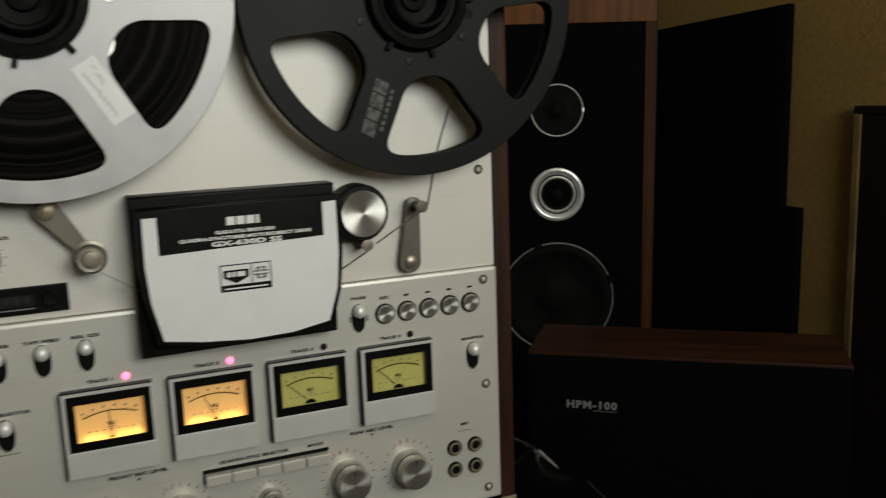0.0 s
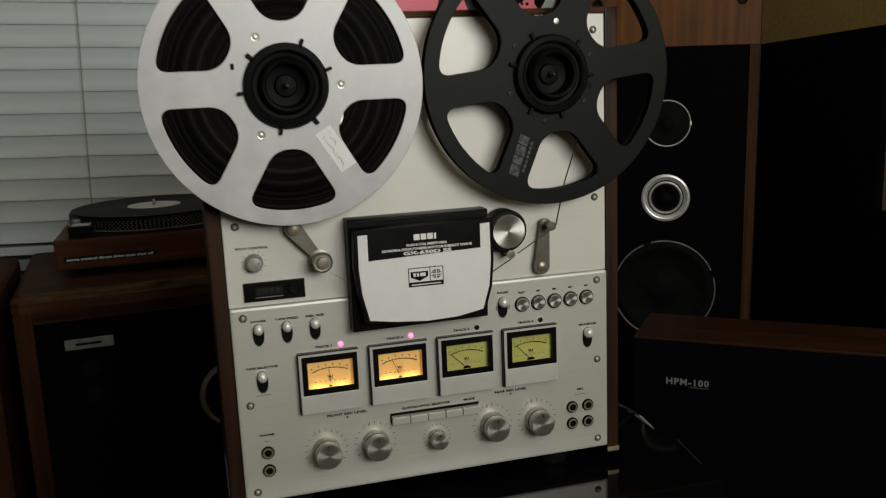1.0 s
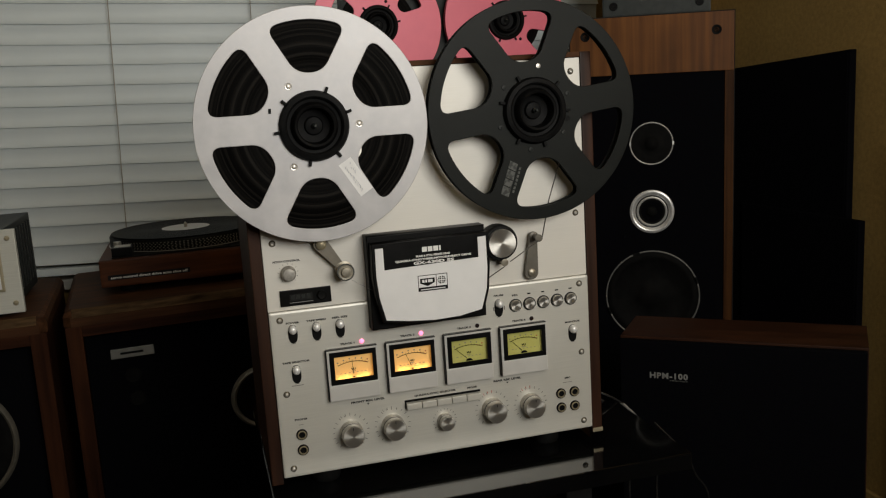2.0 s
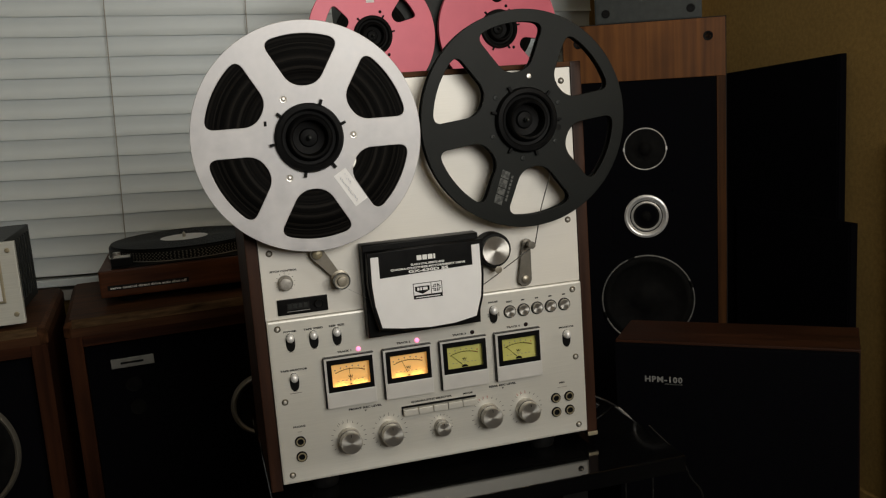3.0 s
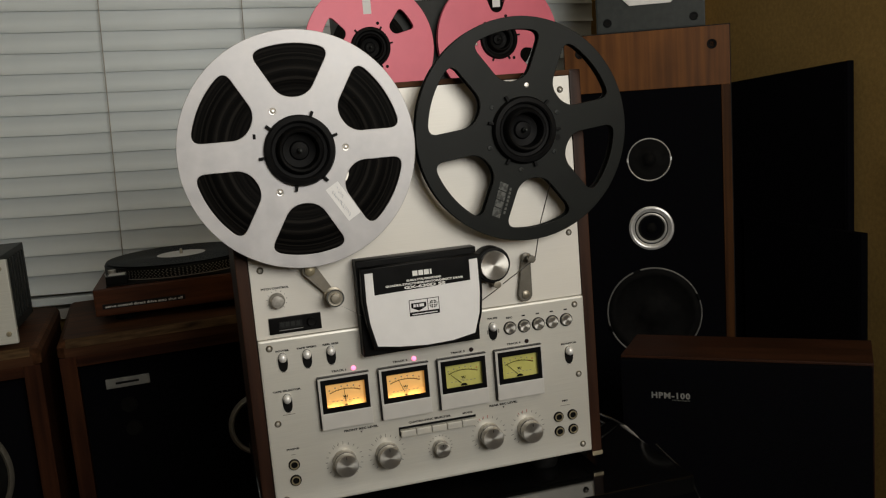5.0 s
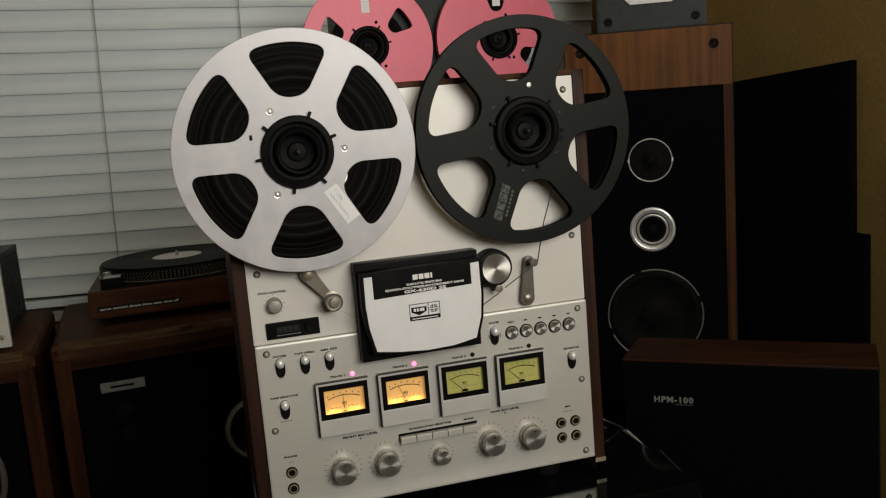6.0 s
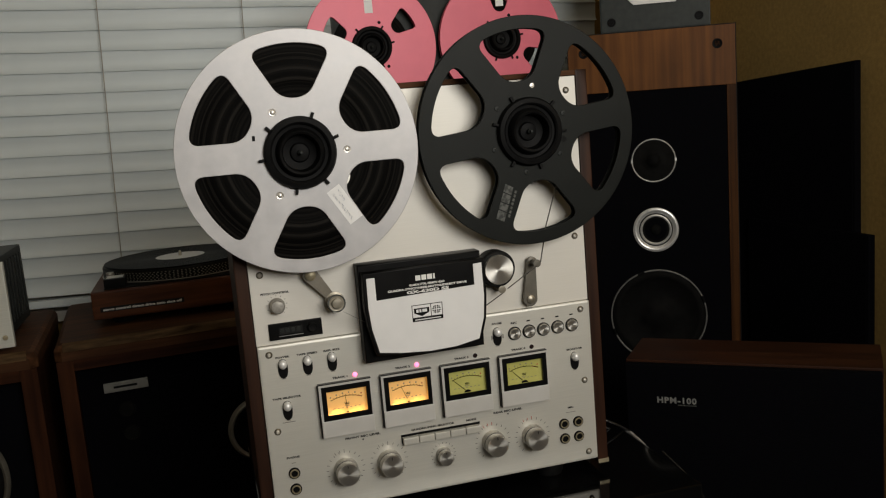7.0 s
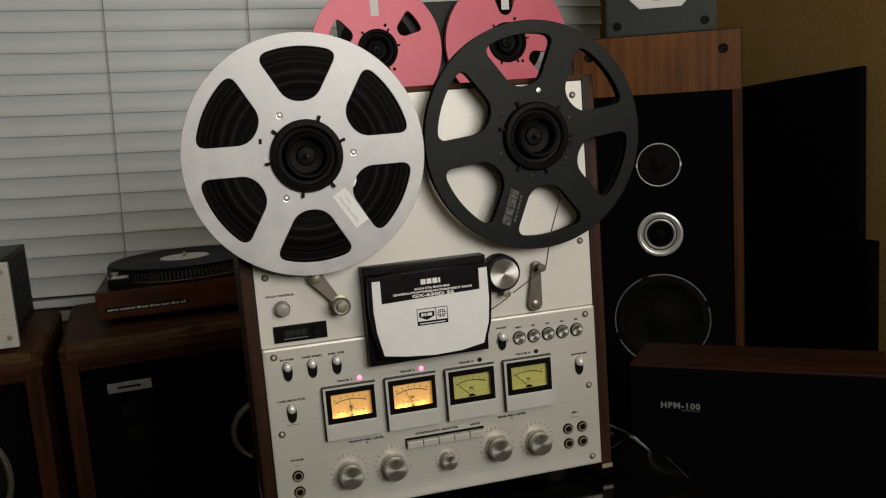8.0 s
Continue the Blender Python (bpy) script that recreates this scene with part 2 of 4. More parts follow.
def part(name, bm, mat, parent=None, label="", smooth=None, m=None):
    """Links a bmesh as one mesh object under a thing or a part."""
    bmesh.ops.recalc_face_normals(bm, faces=bm.faces[:])
    me = bpy.data.meshes.new(name)
    if smooth is not None:
        for f in bm.faces:
            f.smooth = True
        for e in bm.edges:
            e.smooth = len(e.link_faces) == 2 and e.calc_face_angle(0) < radians(smooth)
    bm.to_mesh(me)
    bm.free()
    me.materials.append(mat)
    ob = new(name, me)
    if parent is not None:
        ob.parent = parent
    if m is not None:
        ob.matrix_basis = m
    if label:
        ob["label"] = label
    return ob


def box(x0, x1, y0, y1, z0, z1, bevel=0.0, bm=None, seg=2):
    own = bm is None
    bm = bm or bmesh.new()
    v = [bm.verts.new((x, y, z)) for x in (x0, x1) for y in (y0, y1) for z in (z0, z1)]
    faces = [bm.faces.new([v[i] for i in q]) for q in ((0, 1, 3, 2), (4, 6, 7, 5), (0, 4, 5, 1), (2, 3, 7, 6), (0, 2, 6, 4), (1, 5, 7, 3))]
    if bevel > 0:
        edges = {e for f in faces for e in f.edges}
        bmesh.ops.bevel(bm, geom=list(edges), offset=bevel, segments=seg, profile=0.7, affect="EDGES")
    return bm


def lathe(profile, at=(0, 0, 0), seg=48, axis="Y", bm=None):
    """Turns (radius, depth) pairs round an axis through at; depth runs along the axis."""
    bm = bm or bmesh.new()
    rings = []
    for r, h in profile:
        if r < 1e-6:
            p = (0, h, 0) if axis == "Y" else (0, 0, h)
            rings.append([bm.verts.new(Vector(p) + Vector(at))])
            continue
        ring = []
        for i in range(seg):
            a = 2 * math.pi * i / seg
            p = (r * math.cos(a), h, r * math.sin(a)) if axis == "Y" else (r * math.cos(a), r * math.sin(a), h)
            ring.append(bm.verts.new(Vector(p) + Vector(at)))
        rings.append(ring)
    for a, b in zip(rings, rings[1:]):
        for i in range(seg):
            j = (i + 1) % seg
            if len(a) == 1 and len(b) == 1:
                continue
            if len(a) == 1:
                bm.faces.new((a[0], b[i], b[j]))
            elif len(b) == 1:
                bm.faces.new((a[i], a[j], b[0]))
            else:
                bm.faces.new((a[i], a[j], b[j], b[i]))
    return bm


def from_curve(name, splines, depth, bevel=0.0, closed=True, res=2):
    """A bmesh of flat outlines (holes where they lie inside one another) in the x-z plane, thick along y about 0."""
    c = bpy.data.curves.new(name, "CURVE")
    c.dimensions, c.fill_mode, c.extrude, c.bevel_depth, c.bevel_resolution = "2D", "BOTH", depth / 2 - bevel, bevel, res
    for pts in splines:
        s = c.splines.new("POLY")
        s.points.add(len(pts) - 1)
        for p, (x, z) in zip(s.points, pts):
            p.co = (x, z, 0, 1)
        s.use_cyclic_u = closed
    return curve_bmesh(c, Matrix.Rotation(radians(90), 4, "X"))


def curve_bmesh(c, m):
    ob = bpy.data.objects.new("outline", c)
    scene.collection.objects.link(ob)
    me = bpy.data.meshes.new_from_object(ob.evaluated_get(bpy.context.evaluated_depsgraph_get()))
    bpy.data.objects.remove(ob)
    bm = bmesh.new()
    bm.from_mesh(me)
    bmesh.ops.remove_doubles(bm, verts=bm.verts[:], dist=1e-6)
    bpy.data.meshes.remove(me)
    bpy.data.curves.remove(c)
    bm.transform(m)
    return bm


def tube(points, radius, res=6):
    """A round cable through the points."""
    c = bpy.data.curves.new("cable", "CURVE")
    c.dimensions, c.bevel_depth, c.bevel_resolution, c.resolution_u = "3D", radius, 3, res
    s = c.splines.new("BEZIER")
    s.bezier_points.add(len(points) - 1)
    for b, p in zip(s.bezier_points, points):
        b.co = p
        b.handle_left_type = b.handle_right_type = "AUTO"
    c.use_fill_caps = True
    return curve_bmesh(c, Matrix.Identity(4))


def lettering(text, x, y, z, size, align="CENTER", wide=1.0, depth=0.0003, bold=0.035, space=1.0):
    """Raised lettering facing -y; z is its middle height, size the height of the capitals."""
    c = bpy.data.curves.new("lettering", "FONT")
    c.body, c.size, c.extrude = text, size / 0.7, depth
    c.align_x, c.resolution_u, c.offset = align, 2, size * bold
    c.space_character = space
    bm = curve_bmesh(c, Matrix.Translation((x, y, z - size / 2)) @ Matrix.Rotation(radians(90), 4, "X") @ Matrix.Diagonal((wide, 1, 1, 1)))
    return bm


def rounded(points, times=3):
    """Corner cutting on a closed outline."""
    for _ in range(times):
        out = []
        for (x0, y0), (x1, y1) in zip(points, points[1:] + points[:1]):
            out += [(0.75 * x0 + 0.25 * x1, 0.75 * y0 + 0.25 * y1), (0.25 * x0 + 0.75 * x1, 0.25 * y0 + 0.75 * y1)]
        points = out
    return points


def circle(r, n=64, x=0.0, z=0.0):
    return [(x + r * math.cos(2 * math.pi * i / n), z + r * math.sin(2 * math.pi * i / n)) for i in range(n)]

# ---- room ----
X0, X1, Y0, Y1, H = -2.3, 1.178, -2.7, 1.268, 2.44
WIN = (-1.75, 0.766, 0.70, 2.05)


def structure(name, bm, mat, label, category):
    return tagged(part(name, bm, mat), label, category, kind="structure")


structure("floor", box(X0 - 0.1, X1 + 0.1, Y0 - 0.1, Y1 + 0.1, -0.1, 0), M_FLOOR, "dark brown carpet over the whole room", "floor")
structure("ceiling", box(X0 - 0.1, X1 + 0.1, Y0 - 0.1, Y1 + 0.1, H, H + 0.1), M_CEIL, "white painted plaster ceiling of the room", "ceiling")
structure("wall_east", box(X1, X1 + 0.1, Y0 - 0.1, Y1 + 0.1, 0, H), M_WALL, "olive tan wall with rough sprayed texture", "wall")
structure("wall_west", box(X0 - 0.1, X0, Y0 - 0.1, Y1 + 0.1, 0, H), M_WALL_PLAIN, "plain tan painted side wall of room", "wall")
structure("wall_south", box(X0, X1, Y0 - 0.1, Y0, 0, H), M_WALL_PLAIN, "plain tan painted rear wall of room", "wall")
bm = box(X0, WIN[0], Y1, Y1 + 0.1, 0, H)
box(WIN[1], X1, Y1, Y1 + 0.1, 0, H, bm=bm)
box(WIN[0], WIN[1], Y1, Y1 + 0.1, 0, WIN[2], bm=bm)
box(WIN[0], WIN[1], Y1, Y1 + 0.1, WIN[3], H, bm=bm)
structure("wall_north", bm, M_WALL, "tan painted window wall behind the speakers", "wall")
win = tagged(new("window_1"), "wide window closed off by lowered white blinds", "window", kind="structure")
win.matrix_world = pose(0, Y1 + 0.05, 0)
for a, b, c, d in ((WIN[0], WIN[0] + 0.05, WIN[2], WIN[3]), (WIN[1] - 0.05, WIN[1], WIN[2], WIN[3]), (WIN[0] + 0.05, WIN[1] - 0.05, WIN[2], WIN[2] + 0.05),
                   (WIN[0] + 0.05, WIN[1] - 0.05, WIN[3] - 0.05, WIN[3]), (-0.54, -0.48, WIN[2] + 0.05, WIN[3] - 0.05)):
    part("window_frame", box(a, b, -0.03, 0.03, c, d, 0.004), M_TRIM, win)
for a, b in ((WIN[0] + 0.05, -0.54), (-0.48, WIN[1] - 0.05)):
    part("pane", box(a, b, -0.003, 0.003, WIN[2] + 0.05, WIN[3] - 0.05), M_GLASS, win)
part("window_sill", box(WIN[0] - 0.03, WIN[1] + 0.03, -0.11, -0.031, WIN[2] - 0.038, WIN[2] - 0.012, 0.005), M_TRIM, win)
structure("baseboard", box(X1 - 0.014, X1 - 0.002, Y0, Y1, 0, 0.09, 0.004), M_WALL, "baseboard painted like the side wall", "baseboard")

# Venetian blind: nearly closed slats, each crowned across its width.
blind = thing("venetian_blind", pose(-0.42, 1.17, 1.10, 0, 2.1, 0) @ pose(0.42, 0, -1.10), "white vinyl venetian blind, lowered and nearly closed", "blind")
SLAT_L = (WIN[1] + 0.015) - (WIN[0] - 0.02)
N_ACROSS, N_LONG = 12, 44
rows = []
for k in range(N_ACROSS + 1):
    f = (k / N_ACROSS) ** 1.5
    rows.append((-0.0268 + 0.0474 * f, -0.0012 * (1 - (2 * f - 1) ** 2) + 0.0085 * math.exp(-f / 0.15), math.exp(-f / 0.3)))


def slat_mesh(seed):
    """One crowned slat, its lower lip slightly wavy from age."""
    r = random.Random(seed)
    waves = [(r.uniform(2, 34), r.uniform(0, 6.3), r.uniform(0.00008, 0.00028)) for _ in range(9)]
    bm = bmesh.new()
    cols = []
    for c in range(N_LONG + 1):
        x = SLAT_L * (c / N_LONG - 0.5)
        lift = sum(a * math.sin(w * x + p) for w, p, a in waves)
        push = sum(a * math.cos(0.8 * w * x + 2 * p) for w, p, a in waves)
        cols.append([[bm.verts.new((x, -d - side + push * soft, u + lift * soft)) for u, d, soft in rows] for side in (0.0005, -0.0005)])
    for a, b in zip(cols, cols[1:]):
        for side in (0, 1):
            for k in range(N_ACROSS):
                bm.faces.new((a[side][k], b[side][k], b[side][k + 1], a[side][k + 1]))
        for k in (0, N_ACROSS):
            bm.faces.new((a[0][k], b[0][k], b[1][k], a[1][k]))
    for up, dn in (cols[0], cols[-1]):
        bm.faces.new(up + dn[::-1])
    return bm


rng = random.Random(5)
SLATS = 29
cx = (WIN[1] + 0.015 + WIN[0] - 0.02) / 2
kinds = [part("slat", slat_mesh(seed), M_SLAT, blind, smooth=50) for seed in range(4)]
for i in range(SLATS):
    ob = kinds[i] if i < 4 else new("slat", kinds[i % 4].data)
    ob.parent = blind
    z = 0.7527 + 0.04545 * i
    ob.matrix_basis = pose(cx + rng.uniform(-0.002, 0.002), 0, z, 3.0 + rng.uniform(-0.7, 0.7), rng.uniform(-0.06, 0.06), 0)
part("bottom_rail", box(cx - SLAT_L / 2, cx + SLAT_L / 2, -0.016, 0.014, 0.700, 0.718, 0.004), M_SLAT, blind)
part("headrail", box(cx - SLAT_L / 2, cx + SLAT_L / 2, -0.03, 0.06, 2.06, 2.13, 0.004), M_SLAT, blind)
for x in (-1.38, -1.06, -0.745, -0.429, -0.114, 0.202, 0.518):
    part("ladder_cord", tube([(x, -0.0185, 0.705), (x + 0.001, -0.0185, 1.4), (x, -0.0185, 2.07)], 0.0011, 3), M_CORD, blind)

# Made-up floor lamp, out of view; its dish carries the room's added light.
fix = thing("added_floor_lamp", pose(0, 0, 0), "added floor lamp with a wide white dish, lit, out of view", "lamp")
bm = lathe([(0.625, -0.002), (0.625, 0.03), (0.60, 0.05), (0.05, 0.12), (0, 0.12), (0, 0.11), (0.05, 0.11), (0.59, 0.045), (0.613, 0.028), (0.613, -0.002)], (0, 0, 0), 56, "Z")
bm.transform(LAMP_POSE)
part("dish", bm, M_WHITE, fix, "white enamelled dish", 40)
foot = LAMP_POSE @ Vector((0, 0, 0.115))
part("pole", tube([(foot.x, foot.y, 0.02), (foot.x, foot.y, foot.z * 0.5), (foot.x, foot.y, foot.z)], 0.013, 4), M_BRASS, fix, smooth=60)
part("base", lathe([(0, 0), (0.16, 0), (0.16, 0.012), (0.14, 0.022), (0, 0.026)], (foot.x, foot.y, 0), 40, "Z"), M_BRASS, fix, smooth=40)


# ---- loudspeakers on the window side ----
def side_speaker(m, width, ring, badge, label):
    """Low wooden loudspeaker with a framed black front; z from the floor."""
    t = thing("floor_speaker", m, label, "speaker", "speakers under the window")
    h, d = 0.7275, 0.405
    bm = bmesh.new()
    rings = []
    for z, i, c in ((h - 0.030, 0.0, 0.013), (h - 0.012, 0.0, 0.013), (h - 0.004, 0.005, 0.012), (h, 0.0115, 0.011)):
        rings.append([bm.verts.new((x, y, z)) for x, y in ((i + c, i), (width - i - c, i), (width - i, i + c), (width - i, d), (i, d), (i, i + c))])
    bm.faces.new(rings[0][::-1])
    bm.faces.new(rings[-1])
    for lo, hi in zip(rings, rings[1:]):
        for k in range(6):
            j = (k + 1) % 6
            bm.faces.new((lo[k], lo[j], hi[j], hi[k]))
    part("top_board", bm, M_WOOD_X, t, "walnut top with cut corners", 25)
    bm = bmesh.new()
    strip = [((-0.0009, h - 0.0135), (-0.0009, h - 0.0118)), ((0.0042, h - 0.0033), (0.0046, h - 0.0042)), ((0.0112, h + 0.0008), (0.0116, h - 0.0002))]
    cols = [[bm.verts.new((x, y, z)) for (y, z), _ in strip] for x in (0.016, width - 0.016)]
    for k in range(2):
        bm.faces.new((cols[0][k], cols[1][k], cols[1][k + 1], cols[0][k + 1]))
    bmesh.ops.solidify(bm, geom=bm.faces[:], thickness=0.0006)
    part("edge_band", bm, M_WOOD_EDGE, t, "worn paler front edge", 25)
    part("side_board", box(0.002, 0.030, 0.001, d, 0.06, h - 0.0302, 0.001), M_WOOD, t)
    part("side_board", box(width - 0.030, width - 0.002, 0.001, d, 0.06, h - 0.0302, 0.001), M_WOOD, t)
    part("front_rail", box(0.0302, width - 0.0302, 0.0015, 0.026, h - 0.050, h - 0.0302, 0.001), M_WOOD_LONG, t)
    part("plinth", box(0.03, width - 0.03, 0.03, d - 0.02, 0.0, 0.06, 0.003), M_BLACK_MATT, t)
    part("bottom_board", box(0.031, width - 0.031, 0.004, d, 0.061, 0.09, 0.003), M_WOOD_X, t)
    part("back_board", box(0.031, width - 0.031, d - 0.02, d - 0.002, 0.091, h - 0.032), M_BLACK_MATT, t)
    part("baffle", box(0.031, width - 0.031, 0.027, 0.045, 0.091, h - 0.053), M_CLOTH, t, "black speaker cloth")
    rx, rz, r = ring
    w = part("woofer", lathe([(r - 0.006, 0.027), (r, 0.020), (r - 0.003, 0.012), (r - 0.006, 0.010), (r - 0.010, 0.014), (r - 0.010, 0.027)], (rx, 0, rz), 72), M_INK_SILVER if badge else M_ARM_DARK, t, "grey cast metal ring", 40)
    part("cone", lathe([(r - 0.0105, 0.016), (r * 0.76, 0.0125), (r * 0.66, 0.018), (r * 0.32, 0.024), (r * 0.28, 0.019), (r * 0.14, 0.0145), (0, 0.0135)], (rx, 0, rz)), M_CONE_DARK, w, "dark paper cone", 60)
    if badge:
        for x, z in ((0.107, 0.586), (0.110, 0.540)):
            part("small_driver", lathe([(0.0150, 0.0269), (0.0146, 0.0252), (0.0128, 0.0252), (0.0120, 0.0264), (0.006, 0.0266), (0, 0.0258)], (x, 0, z), 32), M_CONE_DARK, t, "dark small driver under the cloth", 40)
        b = part("badge", box(badge[0], badge[0] + 0.077, 0.022, 0.0268, badge[1], badge[1] + 0.018, 0.001), M_BADGE, t, "silver maker's badge")
        part("badge_lettering", box(badge[0] + 0.017, badge[0] + 0.058, 0.0212, 0.0219, badge[1] + 0.007, badge[1] + 0.011), M_INK, b)
    return t


side_speaker(pose(-0.5275, 0.634, 0, rz=4), 0.47, (0.342, 0.505, 0.063), (0.072, 0.622), "walnut loudspeaker with black front and silver badge")
side_speaker(pose(-1.021, 0.592, 0, rz=3), 0.47, (0.28, 0.509, 0.117), None, "walnut loudspeaker carrying a silver amplifier")

# Turntable on the walnut loudspeaker.
tt = thing("turntable", pose(-0.4665, 0.7375, 0.7275), "wooden direct-drive turntable with a black record on it", "turntable")
part("plinth", box(0, 0.425, 0, 0.345, 0.016, 0.069, 0.004), M_WOOD_TT, tt, "reddish wooden plinth")
part("top_plate", box(0.024, 0.403, 0.009, 0.325, 0.0694, 0.0715, 0.0006), M_BLACK, tt)
for x in (0.05, 0.375):
    for y in (0.05, 0.3):
        part("foot", lathe([(0, 0), (0.02, 0), (0.022, 0.006), (0.016, 0.0158), (0, 0.0158)], (x, y, 0), 20, "Z"), M_RUBBER, tt, smooth=40)
PC = (0.164, 0.168, 0)
pl = part("platter", lathe([(0, 0.0718), (0.150, 0.0718), (0.1535, 0.0735), (0.1535, 0.0920), (0.1520, 0.0945), (0.150, 0.095), (0, 0.095)], PC, 72, "Z"), M_BLACK, tt, "black cast platter with strobe dots", 40)
bm = bmesh.new()
for row, n in ((0.0765, 130), (0.0798, 122), (0.0831, 130), (0.0864, 122), (0.0897, 130)):
    for i in range(n):
        a = 2 * math.pi * i / n
        c, s = math.cos(a), math.sin(a)
        q = []
        for du, dz in ((-0.0014, -0.0008), (0.0014, -0.0008), (0.0014, 0.0008), (-0.0014, 0.0008)):
            q.append(bm.verts.new((PC[0] + 0.1537 * c - du * s, PC[1] + 0.1537 * s + du * c, row + dz)))
        bm.faces.new(q)
part("strobe_dots", bm, M_INK_GREY, pl)
part("platter_rim", lathe([(0.1537, 0.0728), (0.1556, 0.0730), (0.1556, 0.0740), (0.1537, 0.0742)], PC, 72, "Z"), M_STEEL, pl, "thin bright rim", 40)
part("strobe_box", box(0.025, 0.063, 0.010, 0.050, 0.0720, 0.0890, 0.0015), M_BLACK, tt, "black strobe housing")
part("strobe_plate", box(0.030, 0.060, 0.018, 0.046, 0.0891, 0.0900, 0.0003), M_STEEL, tt)
bm = bmesh.new()
prof = [(0.0, 0.0975), (0.0492, 0.0975)]
r = 0.0495
while r < 0.1475:
    prof += [(r, 0.0978), (r + 0.0008, 0.0974), (r + 0.0016, 0.0978)]
    r += 0.0049
prof += [(0.150, 0.0976), (0.1505, 0.0966), (0.149, 0.0955), (0, 0.0955)]
rec = thing("record", pose(-0.4665 + PC[0], 0.7375 + PC[1], 0.7275), "black vinyl record with pale grey label on the platter", "record")
part("disc", lathe(prof, (0, 0, 0), 72, "Z"), M_VINYL, rec, smooth=30)
part("label", lathe([(0, 0.0979), (0.049, 0.0979), (0.0495, 0.0976)], (0, 0, 0), 48, "Z"), M_WHITE, rec, "pale paper label")
part("spindle", lathe([(0.0035, 0.0955), (0.0035, 0.104), (0.002, 0.108), (0, 0.109)], PC, 16, "Z"), M_STEEL, tt, smooth=40)
part("pitch_dial", lathe([(0, 0.0716), (0.008, 0.0716), (0.0075, 0.094), (0, 0.0945)], (0.033, 0.064, 0), 24, "Z"), M_STEEL, tt, smooth=40)
part("name_strip", box(0.014, 0.166, -0.0012, 0.0, 0.030, 0.0395, 0.0003), M_BLACK_MATT, tt, "black strip with white lettering")
part("strip_lettering", lettering("servo control direct drive auto shut off", 0.090, -0.0016, 0.0345, 0.0044, wide=1.42), M_INK_WHITE, tt)
arm = part("tonearm", tube([(0.375, 0.27, 0.115), (0.37, 0.17, 0.114), (0.345, 0.085, 0.111)], 0.004), M_STEEL, tt, "silver tonearm", 60)
part("arm_pivot", lathe([(0, 0.0716), (0.026, 0.0716), (0.026, 0.098), (0.014, 0.1), (0.014, 0.122), (0, 0.123)], (0.375, 0.265, 0), 24, "Z"), M_BLACK, tt, smooth=40)

# Amplifier on the other loudspeaker.
amp = thing("amplifier", pose(-0.584, 0.628, 0.7275), "silver-faced amplifier with black vented case", "amplifier")
part("case", box(-0.395, -0.022, 0.013, 0.29, 0.012, 0.157, 0.003), M_VENT, amp)
for k in range(9):
    part("vent_fin", box(-0.0219, -0.0185, 0.05 + 0.026 * k, 0.06 + 0.026 * k, 0.03, 0.145, 0.001), M_VENT, amp)
part("face", box(-0.417, 0, 0, 0.0125, 0.010, 0.158, 0.002), M_SILVER_FACE, amp, "brushed silver front")
part("dial_frame", box(-0.33, -0.026, -0.004, -0.0003, 0.05, 0.128, 0.002), M_BRASS, amp)
part("dial_glass", box(-0.325, -0.031, -0.0052, -0.0042, 0.055, 0.123), M_WHITE, amp)
for x in (-0.40, -0.013):
    for z in (0.028, 0.143):
        part("screw", lathe([(0, -0.004), (0.0035, -0.0035), (0.0045, -0.001), (0.0045, 0)], (x, 0, z), 16), M_BRASS, amp, smooth=50)
for x in (-0.36, -0.06):
    for y in (0.04, 0.25):
        part("foot", lathe([(0, 0), (0.015, 0), (0.015, 0.0118), (0, 0.0118)], (x, y, 0), 16, "Z"), M_RUBBER, amp)

# ---- loudspeakers on the wall side ----
TALL = pose(0.6995, 0.7544, 0, ry=0.75, rz=-27.5)
ts = thing("tall_speaker", TALL, "tall walnut loudspeaker with black baffle and bright ringed drivers", "speaker")
part("cabinet", box(-0.1765, 0.1765, 0.012, 0.30, 0.02, 1.2107, 0.002), M_WOOD, ts)
part("front_board", box(-0.1745, 0.1745, 0.0, 0.0118, 1.0835, 1.208, 0.001), M_WOOD_GOLD, ts, "oiled walnut board above the baffle")
part("edge_strip", box(-0.1745, -0.1555, 0.0, 0.0118, 0.02, 1.0832, 0.001), M_WOOD_STRIP, ts)
part("edge_strip", box(0.1555, 0.1745, 0.0, 0.0118, 0.02, 1.0832, 0.001), M_WOOD_STRIP, ts)
for x in (-0.1763, 0.1748):
    part("veneer_edge", box(x, x + 0.0015, 0.0006, 0.0119, 0.02, 1.210, 0.0003), M_BLACK_MATT, ts, "dark veneer edge")
part("veneer_edge", box(-0.1745, 0.1745, 0.0006, 0.0119, 1.2082, 1.210, 0.0003), M_BLACK_MATT, ts, "dark veneer edge")
part("baffle", box(-0.155, 0.155, 0.0035, 0.0115, 0.08, 1.083), M_CLOTH, ts, "black painted baffle")
for x in (-0.141, 0.138):
    part("grille_socket", lathe([(0, 0.0), (0.0055, 0.0), (0.0065, -0.0008), (0.0095, -0.0012), (0.0105, -0.0002)], (x, 0, 1.170), 24), M_HUB, ts, smooth=40)
tw = part("tweeter", lathe([(0.0475, 0.0034), (0.0475, 0.0008), (0.0462, 0.0), (0.0448, 0.0008), (0.0448, 0.0034)], (0, 0, 0.931), 64), M_CHROME, ts, "thin bright ring", 40)
part("tweeter_plate", lathe([(0.0445, 0.0030), (0.030, 0.0022), (0.016, 0.0032), (0.014, 0.0005), (0.007, -0.003), (0, -0.004)], (0, 0, 0.931), 40), M_CONE_DARK, tw, smooth=60)
